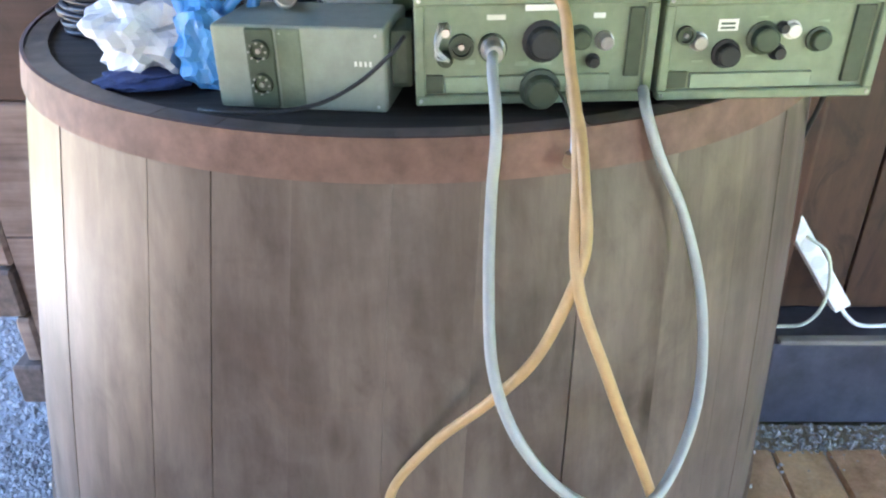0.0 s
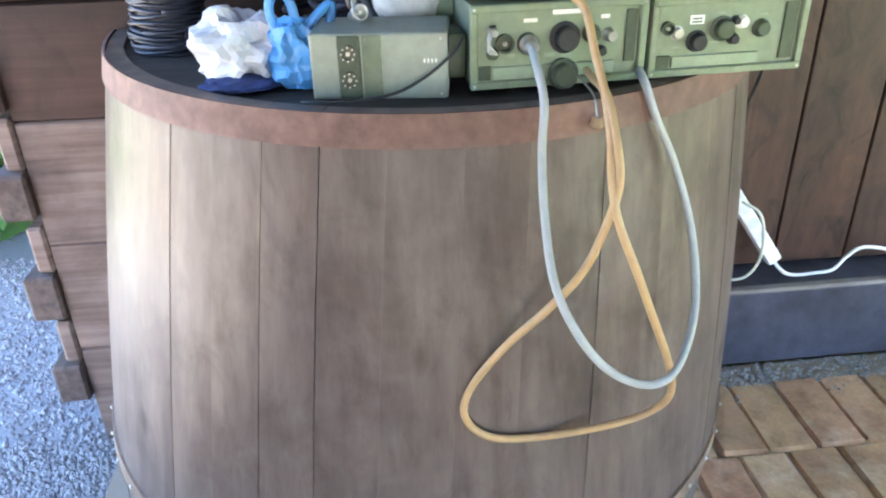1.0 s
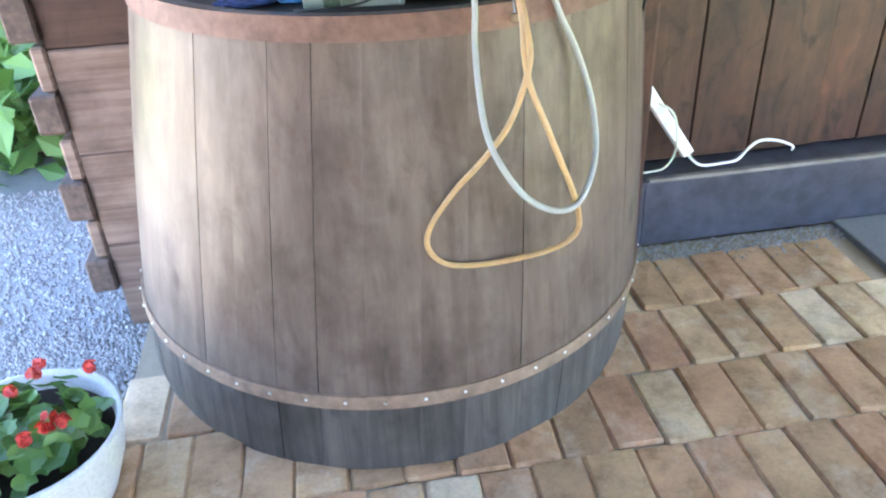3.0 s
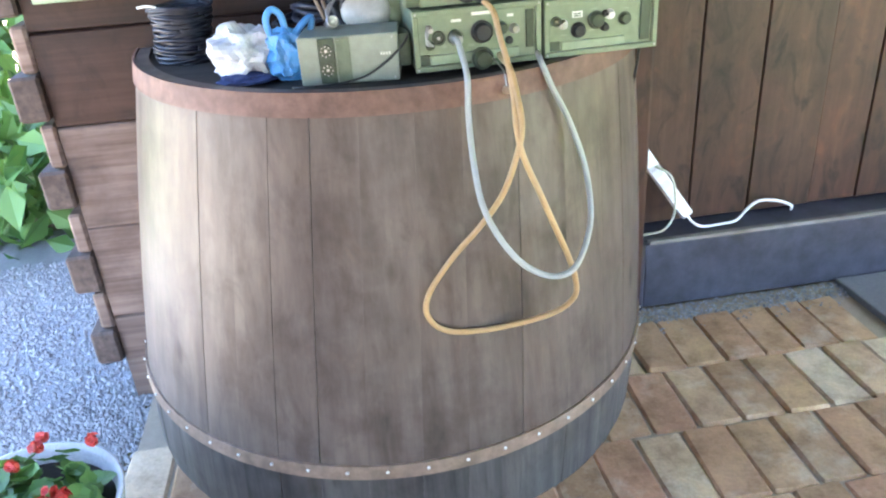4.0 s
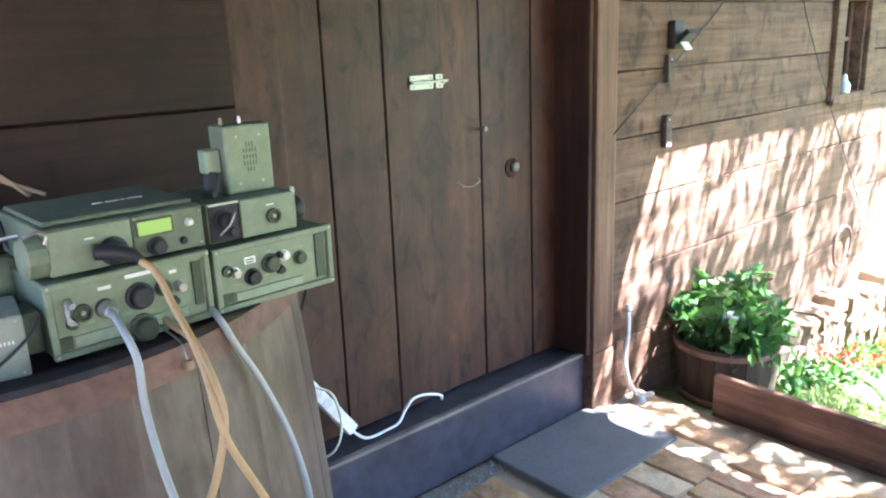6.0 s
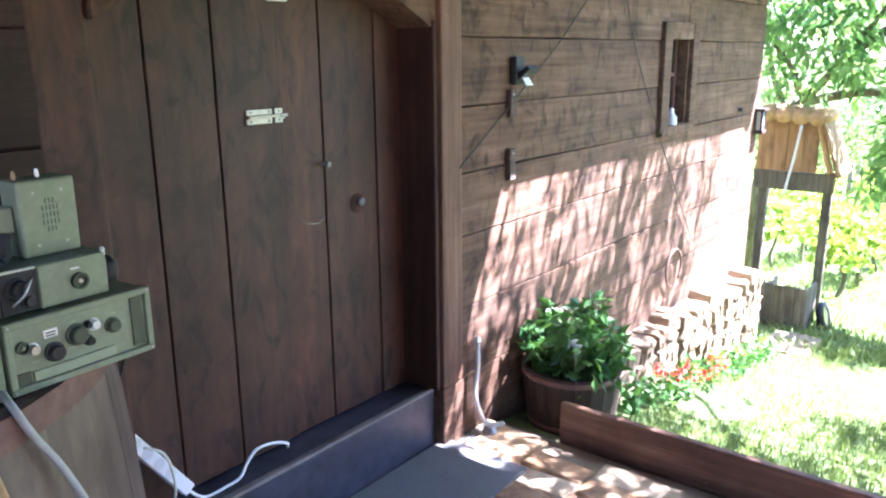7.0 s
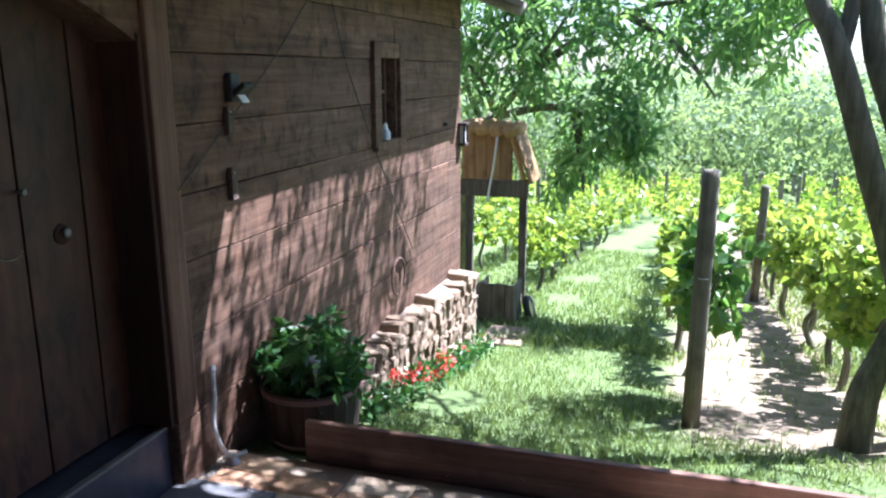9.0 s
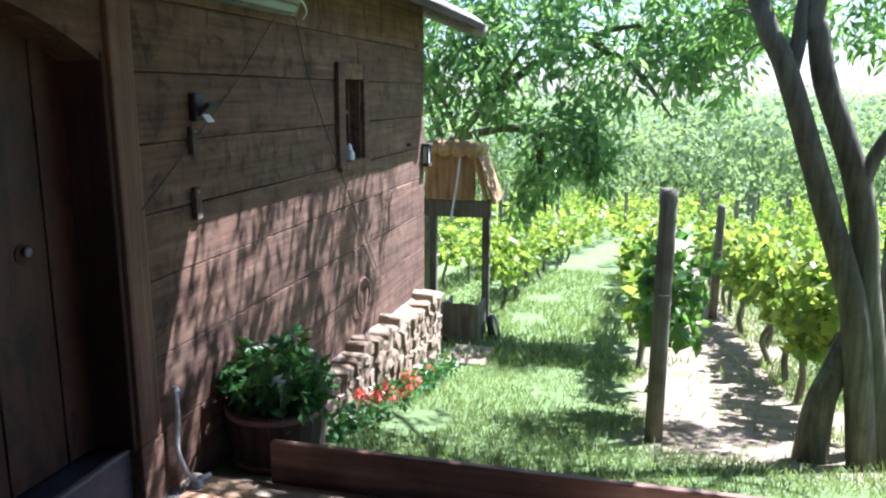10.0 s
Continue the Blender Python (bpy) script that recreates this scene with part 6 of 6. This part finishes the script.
def peach_tree():
    """The drooping tree past the shed."""
    t = thing("tree", "leafy peach tree with drooping narrow leaves behind a small shed", "tree")
    bm = bmesh.new()
    branch(bm, [(11.2, 3.2, -1.5), (11.0, 3.0, -0.4), (10.7, 2.8, 0.5), (10.3, 2.4, 1.1)], 0.14, 0.10, 10)
    part("trunk", bm, M_BARK, t, smooth=True)
    limbs = [[(10.3, 2.4, 1.1), (9.9, 2.0, 1.5), (9.6, 1.6, 2.0), (9.3, 1.1, 2.7)], [(10.5, 2.6, 0.9), (10.2, 2.75, 1.5), (9.9, 2.8, 2.1)], [(10.3, 2.4, 1.1), (9.8, 1.6, 1.25), (9.5, 0.9, 1.1), (9.3, 0.4, 0.9)],
             [(9.8, 1.8, 1.7), (9.8, 1.0, 2.2), (9.7, 0.2, 2.4), (9.6, -0.5, 2.2)], [(10.2, 2.4, 1.2), (9.7, 2.4, 1.5), (9.3, 2.5, 1.75)], [(9.6, 1.3, 1.2), (9.5, 1.2, 0.7), (9.45, 1.15, 0.3)], [(9.7, 0.8, 2.3), (9.4, 0.2, 1.9), (9.2, -0.2, 1.4)]]
    for l in limbs:
        bm = bmesh.new()
        branch(bm, l, 0.06, 0.012, 8)
        part("limb", bm, M_BARK, t, smooth=True)
    rng = np.random.default_rng(19)
    cs, rs = [], []
    def fill(n, c, r, q):
        for _ in range(n):
            d = rng.normal(size=3)
            d /= np.linalg.norm(d)
            cs.append(np.array(c) + d * np.array(r) * rng.uniform(0.2, 1.0) ** 0.7)
            rs.append(q)
    fill(64, (9.7, 1.3, 2.5), (1.2, 1.35, 1.1), (0.26, 0.26, 0.3))
    fill(34, (9.3, 0.35, 2.3), (0.8, 0.9, 0.8), (0.22, 0.22, 0.3))
    fill(26, (9.3, 0.75, 1.05), (0.5, 0.55, 0.5), (0.16, 0.16, 0.26))
    fill(22, (9.4, -0.55, 2.7), (0.7, 0.7, 0.5), (0.22, 0.22, 0.26))
    fill(14, (9.6, 1.35, 0.6), (0.4, 0.35, 0.4), (0.13, 0.13, 0.2))
    fill(46, (9.7, 2.4, 2.2), (0.7, 0.75, 1.0), (0.22, 0.22, 0.28))
    fill(30, (9.6, -0.7, 2.2), (0.6, 0.6, 0.6), (0.2, 0.2, 0.24))
    fill(26, (9.5, 1.9, 1.25), (0.5, 0.7, 0.35), (0.16, 0.16, 0.22))
    fill(14, (9.8, 1.4, 3.8), (1.3, 1.6, 0.5), (0.32, 0.32, 0.26))
    # no leaves before the shelter's roof
    pairs = [(c, r) for c, r in zip(cs, rs) if not (c[0] < 9.75 and c[1] > 1.5 and c[2] < 1.4)]
    cs, rs = open_to_sun([c for c, r in pairs], [r for c, r in pairs])
    P, O = clumps(cs, rs, 40, 20)
    leaf_object("crown", P, O, 0.165, 0.29, M_LEAF_PEACH, 21, 0.75, t)


peach_tree()


def shed():
    s = thing("shelter", "small open timber shelter with an ochre tiled roof", "shelter")
    x0 = 9.5
    g = ground_z(9.5, 2) - 0.05
    for x, y in ((9.5, 1.86), (9.5, 2.52)):
        part("post", box((x - 0.045, y - 0.045, g - 0.1), (x + 0.045, y + 0.045, 0.42), 0.008, 1), M_VPOST, s)
    part("beam", box((9.44, 1.80, 0.20), (9.52, 2.62, 0.40), 0.006), M_VPOST, s, "wide front beam")
    # a steep plank roof: ridge along x, tiles on its top edge
    def plane(y0, z0, y1, z1, th):
        bm = bmesh.new()
        d = Vector((0, y1 - y0, z1 - z0)).normalized()
        nn = Vector((0, -d.z, d.y)) * th
        c = [Vector((x, y, z)) + o for x in (9.34, 9.95) for (y, z) in ((y0, z0), (y1, z1)) for o in (Vector(), nn)]
        v = [bm.verts.new(p) for p in c]
        for q in ((0, 1, 3, 2), (4, 6, 7, 5), (0, 4, 5, 1), (2, 3, 7, 6), (0, 2, 6, 4), (1, 5, 7, 3)):
            bm.faces.new([v[k] for k in q])
        bmesh.ops.recalc_face_normals(bm, faces=bm.faces[:])
        return bm
    part("roof_slope", plane(1.76, 0.38, 1.98, 0.98, 0.03), M_OCHRE, s, "ochre plank slope")
    part("roof_top", plane(1.96, 0.97, 2.66, 1.04, 0.03), M_OCHRE, s, "ochre plank top")
    for i in range(4):
        part("gable_board", box((9.42, 1.985 + 0.155 * i, 0.41), (9.45 - 0.004 * (i % 2), 1.985 + 0.155 * i + 0.151, 0.97), 0.004), M_OCHRE, s)
    part("gable_brace", tube([(9.40, 1.84, 0.42), (9.40, 2.0, 0.96)], 0.03, 6), M_TILE, s)
    for i in range(4):
        y = 2.0 + 0.17 * i
        part("tile", lathe([(0.09, -0.33), (0.085, 0.0), (0.08, 0.32)], 12, Matrix.Translation((9.66, y, 0.995 + 0.012 * i)) @ Matrix.Rotation(radians(90), 4, "Y"), True), M_TILE, s, smooth=True)
    r = thing("hanging_rope", "pale rope hanging from the shelter roof", "rope")
    part("rope", tube(smooth_path([(9.33, 2.15, 0.92), (9.33, 2.19, 0.6), (9.33, 2.24, 0.3), (9.33, 2.26, 0.16)], 5), 0.014, 8), M_DOME, r, smooth=True)
    b = thing("wooden_box", "grey wooden box standing on the grass by the house corner", "box")
    gz = ground_z(8.4, 1.9)
    for i in range(4):
        part("board", box((8.38, 1.72 + 0.104 * i, gz - 0.02), (8.41, 1.72 + 0.104 * i + 0.101, -0.58 + 0.01 * (i % 2)), 0.004), M_VPOST, b)
    part("side", box((8.41, 1.72, gz - 0.02), (8.8, 1.75, -0.6), 0.004), M_VPOST, b)
    part("side", box((8.41, 2.1, gz - 0.02), (8.8, 2.13, -0.6), 0.004), M_VPOST, b)
    part("corner_post", box((8.35, 2.11, gz - 0.02), (8.38, 2.15, -0.52), 0.004), M_VPOST, b)
    w = thing("wheel", "old dark wheel leaning by a wooden box", "wheel")
    wm = Matrix.Translation((8.75, 1.62, ground_z(8.75, 1.6) + 0.13)) @ Matrix.Rotation(radians(75), 4, "X")
    part("tyre", lathe([(0.10, -0.03), (0.14, -0.035), (0.155, 0.0), (0.14, 0.035), (0.10, 0.03)], 24, wm, False), M_BLACK, w, smooth=True)
    part("rim", lathe([(0.1, -0.02), (0.03, -0.012), (0.03, 0.012), (0.1, 0.02)], 20, wm), M_STEEL, w)
    f = thing("flat_stone", "pale flat stone lying at the house corner", "stone")
    part("block", box((7.35, 1.45, ground_z(7.5, 1.5) - 0.05), (7.9, 1.85, ground_z(7.5, 1.5) + 0.04), 0.03, 2), M_STONE, f)


shed()


def vine_row(x0, y0, x1, y1, step, seed, post_every=0, start_post=True, h=1.25, density=1.0, mat=None, width=0.13):
    rng = np.random.default_rng(seed)
    L = math.hypot(x1 - x0, y1 - y0)
    n = int(L / step)
    for i in range(n + 1):
        k = i / max(1, n)
        x, y = x0 + (x1 - x0) * k + rng.uniform(-0.1, 0.1), y0 + (y1 - y0) * k + rng.uniform(-0.06, 0.06)
        z = ground_z(x, y)
        t = thing("grape_vine", "grape vine with a gnarled stem and broad yellow-green leaves", "vine", group="vine rows")
        bm = bmesh.new()
        bx, by = rng.uniform(-0.12, 0.12, 2)
        branch(bm, [(x, y, z - 0.04), (x + bx, y + by, z + 0.22), (x + bx * 0.3, y + by * 0.4, z + 0.42), (x, y, z + 0.6)], 0.035, 0.022, 7, 3)
        for s in (-1, 1):
            branch(bm, [(x, y, z + 0.55), (x + 0.2 * s, y, z + 0.72), (x + 0.35 * s, y + rng.uniform(-0.1, 0.1), z + 1.0)], 0.014, 0.006, 5, 3)
        part("stem", bm, M_BARK, t, smooth=True)
        far = x > 11
        m = int((26 if not far else 14) * density)
        cs = [(x + rng.uniform(-0.5, 0.5) * step * 1.1, y + rng.normal(0, width), z + rng.uniform(0.58, h)) for _ in range(m)]
        P, O = clumps(cs, [(0.14, width, 0.14)] * m, 16 if not far else 18, seed * 100 + i)
        leaf_object("leaves", P, O, 0.11 if not far else 0.125, 0.95, mat or M_LEAF_VINE, seed * 50 + i, 0.35, t)


def vine_post(x, y, h, r, lean=0.0, label="grey weathered vineyard post"):
    z = ground_z(x, y)
    p = thing("vine_post", label, "post", group="vineyard posts")
    bm = tube([(x, y + lean, z - 0.1), (x, y + lean * 0.5, z + h * 0.4), (x, y, z + h * 0.97), (x, y, z + h)], [r * 1.1, r * 1.04, r, r * 0.86], 12)
    part("shaft", bm, M_VPOST, p, smooth=True)
    part("staple", tube([(x - r, y - 0.03, z + h * 0.6), (x - r - 0.006, y, z + h * 0.6), (x - r, y + 0.03, z + h * 0.6)], 0.003, 6), M_STEEL, p)


vine_post(5.07, -0.045, 1.53, 0.05, 0.01, "thick grey weathered vineyard end post")
# darker tree-leaf green here puts this vine's shade into its colour
vine_row(5.75, -0.04, 5.75, -0.04, 0.42, 3, h=1.22, density=0.95, mat=M_LEAF_TREE, width=0.075)
vine_row(6.7, -0.03, 16.5, 0.08, 0.95, 4, h=1.0, density=0.7, width=0.07)
vine_post(11.4, -1.0, 1.6, 0.055, 0.02)
vine_row(6.1, -1.25, 16.5, -1.3, 0.75, 5, h=1.22, density=1.0, width=0.085)
vine_row(6.2, -2.4, 17.0, -2.25, 0.95, 6, h=1.2)
vine_post(5.4, -1.33, 1.6, 0.06)
vine_row(10.8, 1.85, 19.0, 1.8, 0.95, 7, h=1.0)
vine_row(12.5, 3.0, 22.0, 2.9, 1.1, 8, h=0.95)
vine_row(12.5, 4.4, 22.0, 4.2, 1.2, 9, h=0.95, density=0.8)


def far_vines():
    """The vineyard lower down the slope, too far to tell plant from plant."""
    rng = np.random.default_rng(50)
    cs, rs = [], []
    for row in range(26):
        y = 7.0 - 1.7 * row
        for x in np.arange(19.0, 47.0, 0.8):
            if rng.uniform() < 0.75:
                cs.append((x, y - (x - 19) * 0.13 + rng.normal(0, 0.1), ground_z(x, y) + 0.75 + rng.uniform(-0.2, 0.3)))
                rs.append((0.45, 0.25, 0.5))
    P, O = clumps(cs, rs, 46, 51)
    o = leaf_object("far_vines", P, O, 0.2, 0.85, M_LEAF_VINE, 52, 0.2)
    tagged(o, "yellow-green rows of vines on the lower slope", "vines", kind="stuff")
    V, F, k = [], [], 0
    for i in range(60):
        x, y = rng.uniform(18, 40), rng.uniform(-16, 7)
        z = ground_z(x, y)
        for dx, dy in ((-0.05, -0.05), (0.05, -0.05), (0.05, 0.05), (-0.05, 0.05)):
            V += [(x + dx, y + dy, z), (x + dx, y + dy, z + 1.7)]
        F += [(k, k + 2, k + 3, k + 1), (k + 2, k + 4, k + 5, k + 3), (k + 4, k + 6, k + 7, k + 5), (k + 6, k, k + 1, k + 7), (k + 1, k + 3, k + 5, k + 7)]
        k += 8
    tagged(raw("far_posts", V, F, M_VPOST), "pale vineyard posts on the lower slope", "posts", kind="stuff")


far_vines()


def far_woods():
    """Woodland over the valley: rounded, lobed crowns, each a shell of many leaves."""
    rng = np.random.default_rng(60)
    ico = bmesh.new()
    bmesh.ops.create_icosphere(ico, subdivisions=3, radius=1.0)
    unit = [v.co.copy() for v in ico.verts]
    ico.free()
    un = np.array(unit)
    V, F, off = [], [], 0
    for i in range(350):
        x = 46 + 150 * rng.uniform(0, 1) ** 1.15
        y = rng.uniform(-0.38, 0.36) * x
        r = rng.uniform(1.5, 3.3) * (1 + x / 240)
        c = np.array((x, y, ground_z(x, y) + r * 0.85))
        sh = Vector(rng.uniform(0, 90, 3))
        lump = np.array([1 + 0.34 * noise.noise(u * 1.9 + sh) + 0.20 * noise.noise(u * 4.6 + sh) + 0.12 * noise.noise(u * 10 + sh) for u in unit])
        stretch = r * np.array((rng.uniform(0.85, 1.15), rng.uniform(0.85, 1.15), rng.uniform(0.85, 1.3)))
        body = un * lump[:, None] * stretch
        pick = rng.integers(0, len(body), 1050)
        p = body[pick] * rng.uniform(0.82, 1.05, (1050, 1)) + rng.normal(0, 0.05 * r, (1050, 3)) + c
        # leaves lie along the crown's surface, a little ruffled
        nrm = un[pick] + 0.3 * rng.normal(size=(1050, 3))
        ax = np.cross(nrm, rng.normal(size=(1050, 3)))
        ax /= np.linalg.norm(ax, axis=1)[:, None]
        sd = np.cross(nrm, ax)
        sd /= np.linalg.norm(sd, axis=1)[:, None]
        sz = 0.10 * r * rng.uniform(0.6, 1.3, (1050, 1))
        v = np.stack([p - ax * sz * 0.5, p + sd * sz * 0.38, p + ax * sz * 0.5, p - sd * sz * 0.38], 1).reshape(-1, 3)
        f = (np.arange(1050) * 4)[:, None] + np.array([[0, 1, 2, 3]])
        V.append(v)
        F.append(f + off)
        off += len(v)
    tagged(raw("woods", np.concatenate(V).tolist(), np.concatenate(F).tolist(), M_LEAF_HAZED), "green woodland covering the far hillside, haze put into its pale leaf colour", "woods", kind="stuff")


far_woods()


def left_bushes():
    for i, (x, y) in enumerate(((-1.0, 3.5), (-1.5, 3.9), (-2.1, 3.4), (-0.6, 4.3), (-1.4, 4.9), (-2.6, 4.4))):
        t = thing("garden_plant", "broad-leaved green garden plant beyond the house corner", "plant", group="garden plants")
        rng = np.random.default_rng(70 + i)
        h = 0.5 + 0.25 * i
        cs = [(x + rng.normal(0, 0.22), y + rng.normal(0, 0.22), rng.uniform(0.05, h)) for _ in range(34)]
        P, O = clumps(cs, [(0.15, 0.15, 0.12)] * 34, 13, 80 + i)
        leaf_object("leaves", P, O, 0.17, 0.6, M_LEAF_POT, 90 + i, 0.1, t)
        part("stem", tube([(x, y, -0.06), (x + 0.03, y, h * 0.6)], 0.02, 6), M_LEAF_BUSH, t)


left_bushes()

# ---- paving ----
def paving():
    f = thing("floor", "old worn clay brick paving with sandy joints", "paving", kind="structure")
    part("bed", box((-0.75, -1.6, -0.12), (3.36, 1.37, -0.008)), M_JOINT, f)
    part("bed", box((-0.12, 1.3705, -0.12), (3.36, 2.04, -0.008)), M_JOINT, f)
    rnd = random.Random(11)
    datas = []
    for k in range(8):
        bm = box((-0.0685, -0.142, -0.06), (0.0685, 0.142, 0.0), 0.009, 1)
        for v in bm.verts:
            v.co += 0.009 * Vector((noise.noise(v.co * 14 + Vector((k * 7, 0, 0))), noise.noise(v.co * 14 + Vector((0, k * 5, 3))), 0.7 * noise.noise(v.co * 9 + Vector((0, 2, k * 3)))))
        o = part("brick", bm, M_BRICK, f, matrix=pose(0, 0, -2))
        datas.append(o.data)
        bpy.data.objects.remove(o)
    for r in range(11):
        y = 1.515 + 0.2865 * (1 - r)
        x = -0.68 + 0.07 * (r % 2) * 0.6 + rnd.uniform(0, 0.04)
        if r == 0:
            y = 1.80
        while x < 3.28:
            ok = not (2.36 < x < 3.12 and y > 1.7)
            if ok and (r > 1 or x > (1.25 if r == 0 else -0.08)):
                share("brick", datas[rnd.randrange(8)], f, pose(x, y + rnd.uniform(-0.006, 0.006), rnd.uniform(0.0, 0.006), rnd.uniform(-0.6, 0.6), rnd.uniform(-1.1, 1.1), rnd.uniform(-1.8, 1.8) + 180 * rnd.randrange(2)))
            x += 0.1395 + rnd.uniform(-0.004, 0.005)


paving()
